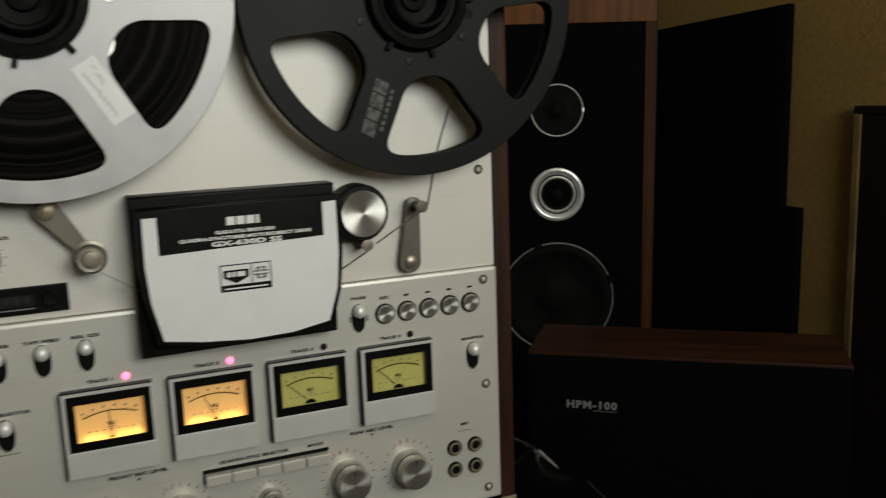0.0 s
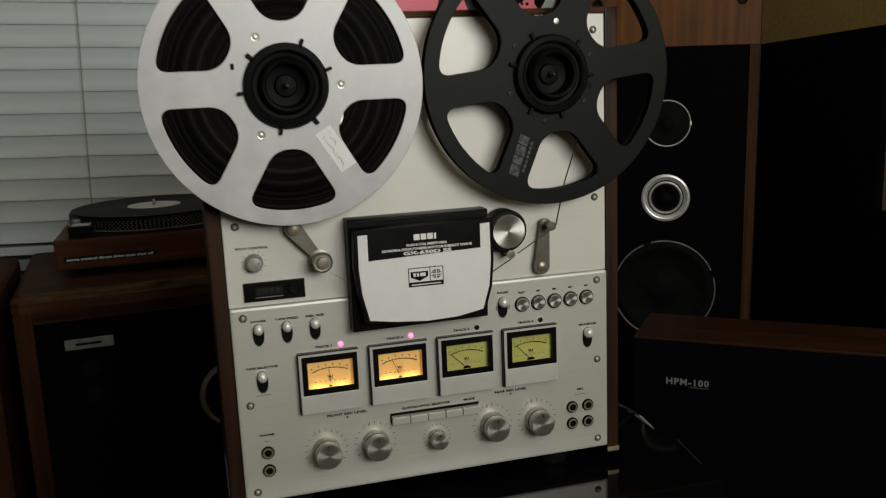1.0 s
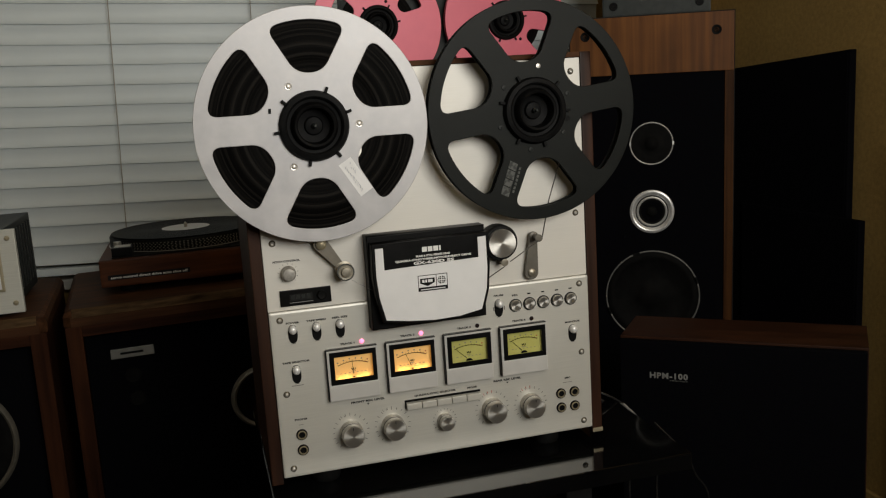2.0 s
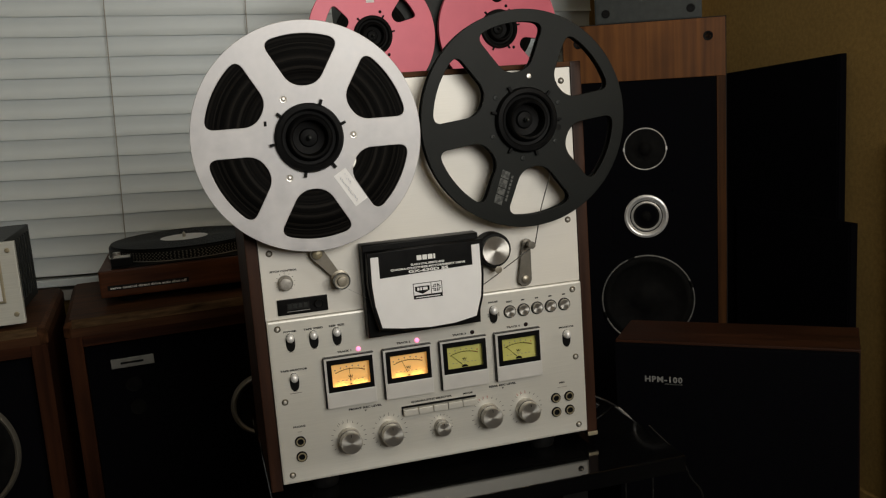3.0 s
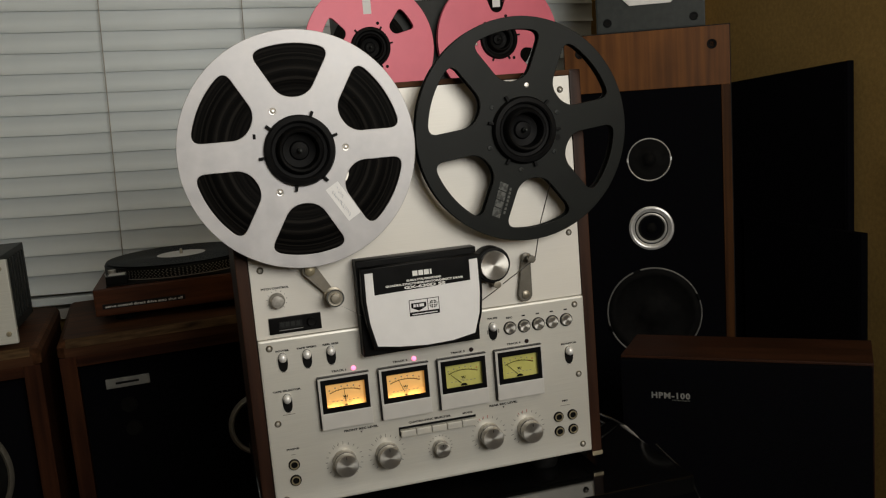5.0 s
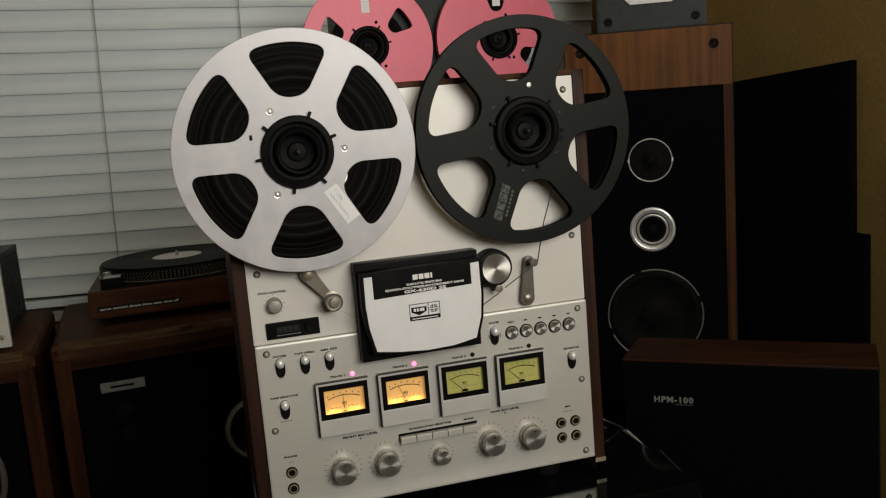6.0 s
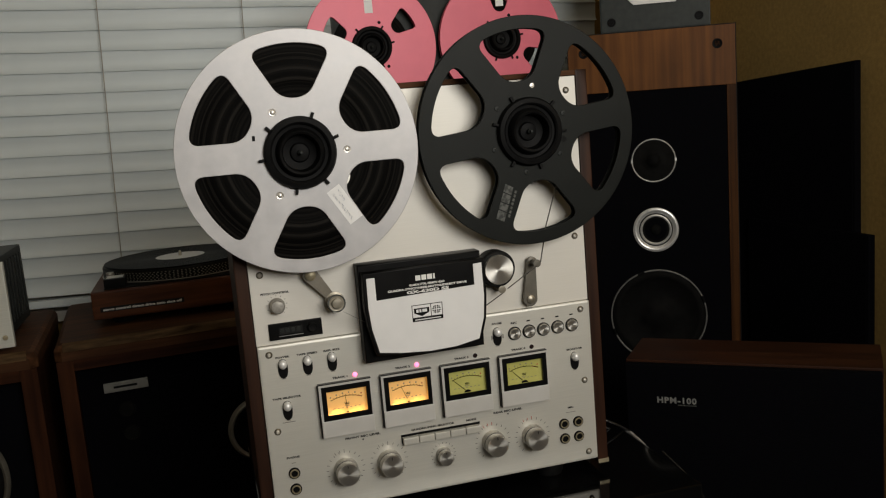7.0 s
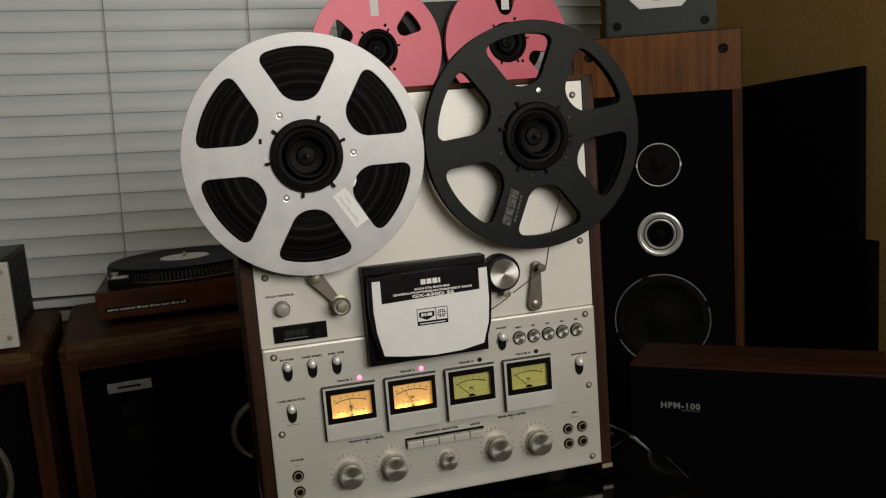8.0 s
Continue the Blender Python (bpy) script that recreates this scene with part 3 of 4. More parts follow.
for s in (-1, 1):
    part("ring_tab", box(s * 0.0465 - 0.002, s * 0.0465 + 0.002, -0.0012, 0.0002, 0.927, 0.935, 0.0004), M_CHROME, tw)
md = part("midrange", lathe([(0.049, 0.0034), (0.049, -0.002), (0.046, -0.004), (0.041, -0.003), (0.036, 0.0028)], (0, 0, 0.7785), 64), M_CHROME, ts, "bright metal ring", 50)
part("midrange_inner_ring", lathe([(0.034, 0.0034), (0.034, 0.0), (0.0315, -0.0012), (0.029, 0.0008), (0.029, 0.0034)], (0, 0, 0.7785), 56), M_CHROME, md, smooth=40)
part("midrange_cone", lathe([(0.0288, 0.001), (0.02, 0.0032), (0.012, 0.0033), (0.011, -0.001), (0.006, -0.003), (0, -0.0036)], (0, 0, 0.7785), 40), M_CONE_DARK, md, smooth=60)
part("midrange_plate", box(-0.075, 0.075, 0.0022, 0.0034, 0.7085, 0.8485, 0.0004), M_CLOTH, ts, "black square driver plate")
for a in (-1, 1):
    for b in (-1, 1):
        part("screw", lathe([(0, 0.0), (0.004, 0.0005), (0.0045, 0.0021)], (a * 0.062, 0, 0.7785 + b * 0.058), 12), M_CLOTH, ts, smooth=50)
wf = part("woofer", lathe([(0.105, 0.0034), (0.105, -0.001), (0.1035, -0.002), (0.102, -0.001), (0.102, 0.0032)], (0, 0, 0.584), 80), M_GREY_RING, ts, "thin grey ring", 40)
for k in range(4):
    a = radians(20 + 90 * k)
    bm = box(-0.008, 0.008, -0.003, 0.0005, -0.002, 0.002, 0.0006)
    bm.transform(Matrix.Translation((0.1035 * math.cos(a), 0, 0.584 + 0.1035 * math.sin(a))) @ Matrix.Rotation(-a + radians(90), 4, "Y"))
    part("ring_clip", bm, M_BLACK, wf)
part("woofer_cone", lathe([(0.1018, 0.002), (0.095, -0.002), (0.086, -0.001), (0.083, 0.0025), (0.05, 0.0033), (0.036, 0.0033), (0.03, 0.0), (0.016, -0.004), (0, -0.005)], (0, 0, 0.584), 64), M_CONE_DARK, wf, "dark paper cone", 60)
part("plinth", box(-0.16, 0.16, 0.03, 0.28, 0, 0.02), M_BLACK_MATT, ts)

sb = thing("small_speaker", TALL @ pose(0.0125, 0.03, 1.2107), "small slate grey loudspeaker with a white cone", "speaker")
part("cabinet", box(-0.116, 0.116, 0.0, 0.20, 0.0, 0.32, 0.004), M_GREYBOX, sb)
for x in (-0.092, 0.092):
    for z in (0.0225, 0.297):
        part("socket", lathe([(0, -0.0006), (0.005, -0.0006), (0.0055, -0.0018), (0.009, -0.0018), (0.0095, 0.0)], (x, 0, z), 20), M_HUB, sb, smooth=40)
octagon = [(0.1045 / math.cos(math.pi / 8) * math.cos(math.pi / 8 + k * math.pi / 4), 0.1605 + 0.1045 / math.cos(math.pi / 8) * math.sin(math.pi / 8 + k * math.pi / 4)) for k in range(8)]
bm = from_curve("bezel", [octagon, circle(0.0905, 64, 0, 0.1605)], 0.004, 0.0008)
bm.transform(Matrix.Translation((0, -0.0022, 0)))
bezel = part("woofer_bezel", bm, M_CONE, sb, "white eight-sided bezel", 30)
part("woofer_cone", lathe([(0.0902, -0.0006), (0.0895, -0.0030), (0.084, -0.0050), (0.076, -0.0030), (0.072, -0.0012), (0.035, -0.0004), (0.030, -0.0030), (0.016, -0.0065), (0, -0.0075)], (0, 0, 0.1605), 64), M_CONE_DARK, bezel, "dark cone and rubber surround", 50)

# Wide loudspeaker with a cloth grille in front of the tall one.
AX = math.degrees(math.atan2(-0.248, 0.305))
hp = thing("cloth_front_speaker", pose(0.411, 0.324, 0, rz=AX), "reddish wooden loudspeaker with black cloth grille", "speaker")
part("top_board", box(0, 0.393, 0.002, 0.138, 0.619, 0.637, 0.002), M_WOOD_RED, hp, "reddish brown wooden top")
part("side_board", box(0, 0.018, 0.002, 0.138, 0.0, 0.6185, 0.002), M_WOOD_RED, hp)
part("side_board", box(0.375, 0.393, 0.002, 0.138, 0.0, 0.6185, 0.002), M_WOOD_RED, hp)
part("back_board", box(0.0185, 0.3745, 0.120, 0.137, 0.0, 0.6185), M_WOOD_RED, hp)
part("grille", box(0.002, 0.391, -0.014, 0.0015, 0.012, 0.6335, 0.003), M_CLOTH, hp, "black cloth grille")
part("badge_lettering", lettering("HPM-100", 0.0845, -0.0146, 0.574, 0.0098, wide=1.06, bold=0.05, space=1.16), M_INK_SILVER, hp, "silver raised lettering")
part("badge_underline", box(0.0865, 0.1165, -0.0152, -0.0142, 0.5652, 0.5670), M_INK_DIM, hp)

# Detached grilles that lean on the wall, and a dark board beyond them.
g1 = thing("leaning_grille", pose(1.130, 0.642, 0, rz=3), "tall black cloth grille leaning on the tan wall", "speaker grille", "leaning grilles")
bm = box(0, 0.018, 0, 0.45, 0, 1.110, 0.003)
for v in bm.verts:
    v.co.x += 0.012 * v.co.z / 1.12
    v.co.z -= 0.061 * v.co.y * v.co.z / 1.12
part("frame", bm, M_CLOTH, g1, "black wooden frame")
bm = box(-0.002, -0.0002, 0.006, 0.444, 0.006, 1.104)
for v in bm.verts:
    v.co.x += 0.012 * v.co.z / 1.12
    v.co.z -= 0.061 * v.co.y * v.co.z / 1.12
part("cloth", bm, M_CLOTH, g1, "black cloth")
g2 = thing("leaning_grille", pose(1.115, 0.585, 0, rz=2), "shorter black cloth grille leaning on the taller one", "speaker grille", "leaning grilles")
bm = box(0, 0.018, 0, 0.42, 0, 0.735, 0.003)
for v in bm.verts:
    v.co.x += 0.010 * v.co.z / 0.757
part("frame", bm, M_CLOTH, g2, "black wooden frame")
bm = box(-0.002, -0.0002, 0.006, 0.414, 0.006, 0.729)
for v in bm.verts:
    v.co.x += 0.010 * v.co.z / 0.757
part("cloth", bm, M_CLOTH, g2, "black cloth")
bd = thing("dark_board", pose(1.156, -0.045, 0), "dark brown board with a pale edge against the wall", "board")
part("board", box(0, 0.02, -0.35, 0.522, 0, 0.909, 0.002), M_BOARD, bd)
part("edge_strip", box(-0.003, 0.02, 0.5225, 0.538, 0, 0.909, 0.003), M_BOARD_EDGE, bd, "dull tan edge strip")
part("top_rail", box(-0.003, 0.02, -0.35, 0.538, 0.9095, 0.923, 0.003), M_BOARD, bd)

# ---- table and cables ----
tb = thing("table", pose(0, 0, 0), "black glossy table under the tape deck", "table")
part("tabletop", box(-0.222, 0.303, -0.090, 0.36, 0.578, 0.600, 0.002), M_GLOSS, tb, "glossy black top")
for x in (-0.20, 0.19):
    for y in (0.06, 0.30):
        part("leg", box(x, x + 0.04, y, y + 0.04, 0, 0.5775, 0.003), M_BLACK_MATT, tb)
part("shelf", box(-0.159, 0.189, 0.061, 0.339, 0.26, 0.28, 0.002), M_BLACK_MATT, tb)
c1 = thing("cable", pose(0.0065, 0.004, -0.010), "glossy black cable drooping behind the tape deck", "cable", "loose cables")
part("lead", tube([(0.20, 0.155, 0.655), (0.271, 0.12, 0.627), (0.309, 0.12, 0.602), (0.33, 0.12, 0.578), (0.352, 0.12, 0.548), (0.372, 0.14, 0.45), (0.36, 0.2, 0.1), (0.34, 0.3, 0.014)], 0.0018), M_CABLE, c1, smooth=60)
# Bright steel length that paints the highlight onto the glossy black lead.
part("lead_glint", tube([(0.303, 0.12, 0.6065), (0.309, 0.12, 0.602), (0.316, 0.12, 0.595), (0.324, 0.12, 0.586), (0.331, 0.12, 0.577)], 0.0019), M_STEEL, c1, "bright steel section painted in as the cable's highlight", 60)
c3 = thing("cable", pose(0.0065, 0.004, -0.010), "thin black cable beside the first one", "cable", "loose cables")
part("lead", tube([(0.20, 0.165, 0.648), (0.268, 0.13, 0.617), (0.300, 0.13, 0.590), (0.318, 0.14, 0.55), (0.335, 0.18, 0.3), (0.33, 0.28, 0.013)], 0.0017), M_CABLE, c3, smooth=60)
c2 = thing("cable", pose(0.007, 0.003, -0.0065), "thin grey cable hanging past the table corner", "cable", "loose cables")
part("lead", tube([(0.305, 0.02, 0.606), (0.314, -0.045, 0.582), (0.342, -0.025, 0.54), (0.373, -0.004, 0.498), (0.40, 0.05, 0.30), (0.40, 0.1, 0.010)], 0.0017), M_CABLE, c2, smooth=60)


# ---- tape reels ----
def window_outline(r_in, r_out, a_in, a_out, at, n=4, cuts=(0.3, 0.7)):
    pts = []
    for k in range(n):
        a = -a_out + 2 * a_out * k / (n - 1)
        pts.append((r_out, a))
    xy = [(r * math.cos(radians(a)), r * math.sin(radians(a))) for r, a in pts]
    tip = [(r_in * math.cos(radians(a)), r_in * math.sin(radians(a))) for a in (a_in, -a_in)]
    for p, q in ((xy[-1], tip[0]), (tip[1], xy[0])):
        if p is not xy[-1]:
            xy.append(p)
        for f in cuts:
            xy.append((p[0] + f * (q[0] - p[0]), p[1] + f * (q[1] - p[1])))
        if q is not xy[0]:
            xy.append(q)
    c, s = math.cos(radians(at)), math.sin(radians(at))
    return rounded([(x * c - z * s, x * s + z * c) for x, z in xy], 3)


def reel(m, name, label, mat, windows, win, r=0.131, tape=None, hub_mat=None):
    """A 10.5 inch reel: two flanges, tape pack, hub adaptor; its axis is y, front towards -y, origin on the rear flange."""
    t = thing(name, m, label, "tape reel", "tape reels")
    holes = [window_outline(*win, a, 4, (0.5,)) for a in windows]
    part("front_flange", from_curve("flange", [circle(r, 128), circle(0.036, 48)] + holes, 0.0022, 0.0006), mat, t, m=pose(0, -0.0125, 0))
    part("rear_flange", from_curve("flange", [circle(r, 128), circle(0.02, 32)] + holes, 0.0018), mat, t)
    edge = [(tape, -0.0106)]
    for f, dy in ((0.97, 0.0001), (0.93, -0.0002), (0.86, 0.0), (0.845, -0.0003), (0.74, -0.0001), (0.66, -0.0004), (0.645, 0.0), (0.5, -0.0002)):
        edge.append((max(0.031, tape * f), -0.0106 + dy * 1.6))
    part("tape_pack", lathe([(0.03, -0.0011), (tape, -0.0011)] + edge + [(0.03, -0.0108)], (0, 0, 0), 96), M_PACK, t, "dark brown wound tape", 60)
    return t


def adaptor(m, label):
    t = thing("hub_adaptor", m, label, "hub adaptor", "hub adaptors")
    part("body", lathe([(0.0, 0.012), (0.038, 0.012), (0.0395, 0.0), (0.0395, -0.005), (0.0375, -0.0085), (0.033, -0.0095), (0.031, -0.008), (0.0305, -0.004), (0.027, -0.0035), (0.0255, -0.008), (0.0240, -0.0135), (0.0228, -0.0145), (0.0205, -0.0135), (0.0190, -0.006), (0.0185, 0.003), (0.0110, 0.0045), (0.0095, 0.001), (0.0050, 0.000), (0, 0.0)], (0, 0, 0), 64),
         M_HUB, t, smooth=35)
    for k in range(6):
        a = radians((19, 67)[k % 2] + 120 * (k // 2))
        bm = box(0.0385, 0.0455, -0.0055, -0.0015, -0.0016, 0.0016, 0.0006)
        bm.transform(Matrix.Rotation(-a, 4, "Y"))
        part("lug", bm, M_HUB, t)
    part("spindle_tip", lathe([(0.0030, 0.0), (0.0028, -0.0060), (0.0016, -0.0070), (0.0014, -0.0110), (0, -0.0114)], (0, 0, 0), 16), M_VENT, t, "dark steel spindle tip", 40)
    return t


HUB_L, HUB_R, HUB_Z = -0.1368, 0.1280, 1.0460
silver = reel(pose(HUB_L, -0.0235, HUB_Z), "silver_tape_reel", "satin aluminium tape reel full of dark tape", M_REEL,
              [30 + 60 * k for k in range(6)], (0.0605, 0.1184, 14.8, 22.3), 0.1312, 0.119)
LABEL_AT = -60
for k in range(3):
    a = radians(LABEL_AT + 59 + 120 * k)
    part("rivet", lathe([(0, -0.0142), (0.0024, -0.0142), (0.0028, -0.0138), (0.0038, -0.0140), (0.0042, -0.0136)], (0.0515 * math.cos(a), 0, 0.0515 * math.sin(a)), 20), M_STEEL, silver, "dull steel rivet", 50)
part("slot", box(-0.0028, 0.0028, -0.0139, -0.0137, -0.0016, 0.0016, 0.0), M_INK, silver, "small dark slot in the flange",
     m=pose(0.0515 * math.cos(radians(LABEL_AT + 218)), 0, 0.0515 * math.sin(radians(LABEL_AT + 218)), 0, -(LABEL_AT + 218) + 70, 0))
lb = part("paper_label", box(-0.022, 0.022, -0.01385, -0.01362, -0.0085, 0.0085), M_WHITE, silver, "white paper label with faded handwriting",
          m=pose(0.0745 * math.cos(radians(LABEL_AT + 5)), 0, 0.0745 * math.sin(radians(LABEL_AT + 5)), 0, -LABEL_AT - 1.5, 0))
rng = random.Random(11)


def scribble(x0, x1, z, high):
    """A thin uneven handwritten line, unreadable."""
    bm = bmesh.new()
    x, last = x0, None
    while x < x1:
        p = (x, z + rng.uniform(-high, high))
        a, b = bm.verts.new((p[0], -0.0140, p[1] - 0.00022)), bm.verts.new((p[0] + 0.0002, -0.0140, p[1] + 0.00022))
        if last and rng.random() > 0.10:
            bm.faces.new((last[0], a, b, last[1]))
        last = (a, b)
        x += rng.uniform(0.0005, 0.0011)
    bmesh.ops.solidify(bm, geom=bm.faces[:], thickness=0.0001)
    return bm


for x0, x1, z in ((-0.018, -0.003, 0.0032), (-0.018, 0.018, -0.0030)):
    part("handwriting", scribble(x0, x1, z, 0.0017), M_INK_BLUE, lb)
# Pale end of the hub where the tape is clamped, seen in one window.
clamp = [(0.043, -0.010), (0.0595, -0.0085), (0.0625, -0.001), (0.0600, 0.0075), (0.053, 0.0105), (0.043, 0.010)]
hole_a, hole_b = circle(0.0023, 14, 0.0535, -0.0035), circle(0.0016, 12, 0.0575, 0.0035)
part("tape_clamp", from_curve("clamp", [rounded(clamp, 2), hole_a, hole_b], 0.0010, 0.0002), M_STEEL, silver, "bright hub clamp plate",
     m=pose(0, -0.01155, 0, 0, -(LABEL_AT + 24), 0))

black = reel(pose(HUB_R, -0.0235, HUB_Z), "black_tape_reel", "dark grey anodised tape reel, almost empty", M_REEL_BLACK,
             [37 + 60 * k for k in range(6)], (0.0600, 0.1182, 15.2, 22.4), 0.1312, 0.054)
for k in range(6):
    a = radians(22 + 60 * k)
    rr = 0.0525 if k == 1 else 0.047
    part("rivet", lathe([(0, -0.0142), (0.0010, -0.0142), (0.0014, -0.0148), (0.0027, -0.0146), (0.0031, -0.0136)], (rr * math.cos(a), 0, rr * math.sin(a)), 16), M_STEEL if k == 1 else M_VENT, black, "bright steel screw" if k == 1 else "", smooth=50)
part("hole", lathe([(0, -0.0138), (0.0034, -0.0138), (0.0036, -0.0136)], (0.0425, 0, -0.0125), 20), M_INK, black, "small dark hole in the flange")
# Worn maker's mark along one spoke: plain slanted blocks, a row of small bars below.
lm = pose(0, 0, 0, 0, -70, 0)
x0 = -0.1085
for w in (0.0118, 0.0092, 0.0112, 0.0104):
    bm = box(x0, x0 + w - 0.0012, -0.0140, -0.0137, 0.0010, 0.0115)
    for v in bm.verts:
        v.co.x += 0.12 * v.co.z
    part("worn_mark", bm, M_INK_DIM, black, m=lm)
    x0 += w
for k in range(7):
    part("worn_mark", box(-0.102 + 0.0048 * k, -0.0986 + 0.0048 * k, -0.0140, -0.0137, -0.0044, -0.0018), M_INK_DIM, black, m=lm)
adaptor(pose(HUB_L, -0.0365, HUB_Z), "black plastic hub adaptor in the silver reel")
adaptor(pose(HUB_R, -0.0365, HUB_Z) @ pose(0, 0, 0, 0, 22, 0), "black plastic hub adaptor in the black reel")

# ---- second deck with pink reels ----
sd = thing("rear_stand", pose(0.241, 0.62, 0), "low black stand behind the tape deck", "stand")
part("top_board", box(-0.235, 0.235, 0, 0.42, 0.779, 0.799, 0.003), M_BLACK_MATT, sd)
for x in (-0.23, 0.19):
    for y in (0.005, 0.375):
        part("leg", box(x, x + 0.04, y, y + 0.04, 0, 0.7785, 0.002), M_BLACK_MATT, sd)
d2 = thing("rear_tape_deck", pose(0.239, 0.754, 0.799), "black tape deck with two pink reels mounted", "tape deck")
part("case", box(-0.170, 0.170, 0.004, 0.22, 0.01, 0.50, 0.004), M_BLACK, d2)
part("front", box(-0.168, 0.168, 0, 0.0038, 0.012, 0.498, 0.001), M_VENT, d2)
for x in (-0.16, 0.16):
    for y in (0.03, 0.19):
        part("foot", lathe([(0, 0), (0.014, 0), (0.014, 0.0099), (0, 0.0099)], (x, y, 0), 16, "Z"), M_RUBBER, d2)
for x in (-0.133, 0.133):
    part("spindle_table", lathe([(0, -0.012), (0.04, -0.012), (0.045, -0.009), (0.045, 0)], (x, 0, 0.41), 32), M_BLACK, d2, smooth=40)
for x, ws in ((0.106, (34, 154, 274)), (0.372, (-30, 90, 210))):
    rl = reel(pose(x, 0.737, 1.209), "pink_tape_reel", "pink anodised metal tape reel with small windows", M_PINK, ws, (0.054, 0.098, 11, 15), 0.128, 0.075)
    adaptor(pose(x, 0.725, 1.209) @ pose(0, 0, 0, 0, 10, 0), "black hub adaptor in a pink reel")
    for k in range(3):
        a = radians(68 + 120 * k)
        part("rivet", lathe([(0, -0.0146), (0.0026, -0.0144), (0.0032, -0.0136)], (0.049 * math.cos(a), 0, 0.049 * math.sin(a)), 14), M_BLACK if k % 2 == 0 else M_STEEL, rl, smooth=50)
    part("paper_label", box(-0.008, 0.008, -0.01385, -0.01362, 0.064, 0.10), M_WHITE, rl, "white paper label")

# ---- the tape deck ----
deck = thing("tape_deck", pose(0, 0, 0.6), "silver reel-to-reel tape deck in a walnut case", "tape deck")
DZ = Matrix.Translation((0, 0, -0.6))


def dp(name, bm, mat, parent=None, label="", smooth=None):
    bm.transform(DZ)
    if parent is not None:
        bm.transform(Matrix.Translation(-parent.matrix_basis.translation))
    return part(name, bm, mat, parent or deck, label, smooth)


def turned(name, x, z, profile, mat, parent=None, label="", seg=40, smooth=40):
    """A turned part with its origin on its own axis."""
    return part(name, lathe(profile, (0, 0, 0), seg), mat, parent or deck, label, smooth,
                m=pose(x, 0, z - 0.6) if parent is None else Matrix.Translation(Vector((x, 0, z - 0.6)) - parent.matrix_basis.translation))


PT, PB, SPLIT = 1.1065, 0.621, 0.829
dp("upper_front", box(-0.2055, 0.2055, 0.0005, 0.006, SPLIT + 0.0005, PT, 0.0008), M_PANEL_UP, label="champagne aluminium upper front")
dp("lower_front", box(-0.2055, 0.2055, -0.0035, 0.006, PB, SPLIT, 0.0026), M_PANEL, label="brushed champagne aluminium lower front")
dp("side_board", box(-0.2205, -0.2062, -0.001, 0.235, 0.6125, 1.1135, 0.0015), M_WOOD_SIDE, label="dark walnut side")
dp("side_board", box(0.2062, 0.2205, -0.001, 0.235, 0.6125, 1.1135, 0.0015), M_WOOD_SIDE, label="dark walnut side")
dp("top_board", box(-0.2060, 0.2060, -0.001, 0.235, 1.1072, 1.1135, 0.001), M_WOOD_X, label="dark walnut top")
dp("chassis", box(-0.2060, 0.2060, 0.0062, 0.23, 0.618, 1.107), M_BLACK_MATT)
dp("worn_corner", box(0.2068, 0.2212, -0.0018, 0.004, 0.6118, 0.6175, 0.001), M_BRASS, label="worn pale wood corner")
for x in (-0.15, 0.15):
    for y in (0.03, 0.2):
        part("foot", lathe([(0, 0), (0.016, 0), (0.018, 0.004), (0.018, 0.0178), (0, 0.0178)], (x, y, 0), 24, "Z"), M_RUBBER, deck, smooth=40)

head_mesh = lathe([(0, -0.0010), (0.0008, -0.0012), (0.0010, -0.0020), (0.0021, -0.0016), (0.0025, -0.0006)], (0, 0, 0), 18)
ring_mesh = lathe([(0.0025, -0.0010), (0.0028, -0.0012), (0.0039, -0.0006), (0.0042, 0.0004)], (0, 0, 0), 20)
heads = []
for x in (-0.193, 0.193):
    for z, y in ((0.632, -0.0036), (0.727, -0.0036), (0.819, -0.0036), (0.9115, 0.0004), (1.09, 0.0004)):
        if not heads:
            s = part("screw", head_mesh, M_STEEL, deck, "steel screw in a dark washer", 50)
            w = part("washer", ring_mesh, M_SCREW, s, smooth=50)
            heads = [s.data, w.data]
        else:
            s, w = new("screw", heads[0]), new("washer", heads[1])
            s.parent, w.parent = deck, s
            s["label"] = "steel screw in a dark washer"
        s.matrix_basis = pose(x, y, z - 0.6, 0, 3700 * z, 0)

# Spindle tables behind the reels.
for x in (HUB_L, HUB_R):
    turned("spindle_table", x, HUB_Z, [(0, -0.0222), (0.044, -0.0222), (0.046, -0.020), (0.046, -0.012), (0.042, -0.005), (0.03, 0.0)], M_BLACK, seg=48)

# Head cover.
base = dp("head_base", from_curve("base", [[(-0.0842, 0.7985), (0.0570, 0.7995), (0.0600, 0.9105), (-0.0838, 0.9105)]], 0.024, 0.0015), M_BLACK, label="black head block")
for v in base.data.vertices:
    v.co.y -= 0.0115
outline = [(-0.0815, 0.9035), (0.0600, 0.9045), (0.0600, 0.862), (0.0575, 0.835), (0.0500, 0.8095), (0.020, 0.8045), (-0.012, 0.8035), (-0.045, 0.8060), (-0.0735, 0.8100), (-0.0800, 0.840), (-0.0825, 0.865)]
cov = dp("head_cover", from_curve("cover", [outline], 0.0155, 0.0012), M_BLACK, label="black head cover with a white face")
for v in cov.data.vertices:
    v.co.y -= 0.0318
face = [(-0.0790, 0.8990), (-0.0695, 0.8990), (-0.0695, 0.8725), (0.0470, 0.8760), (0.0470, 0.9005), (0.0572, 0.9010), (0.0575, 0.862), (0.0552, 0.836), (0.0478, 0.8115), (0.020, 0.8065), (-0.012, 0.8055), (-0.045, 0.8082), (-0.0712, 0.8122), (-0.0775, 0.840), (-0.0795, 0.865)]
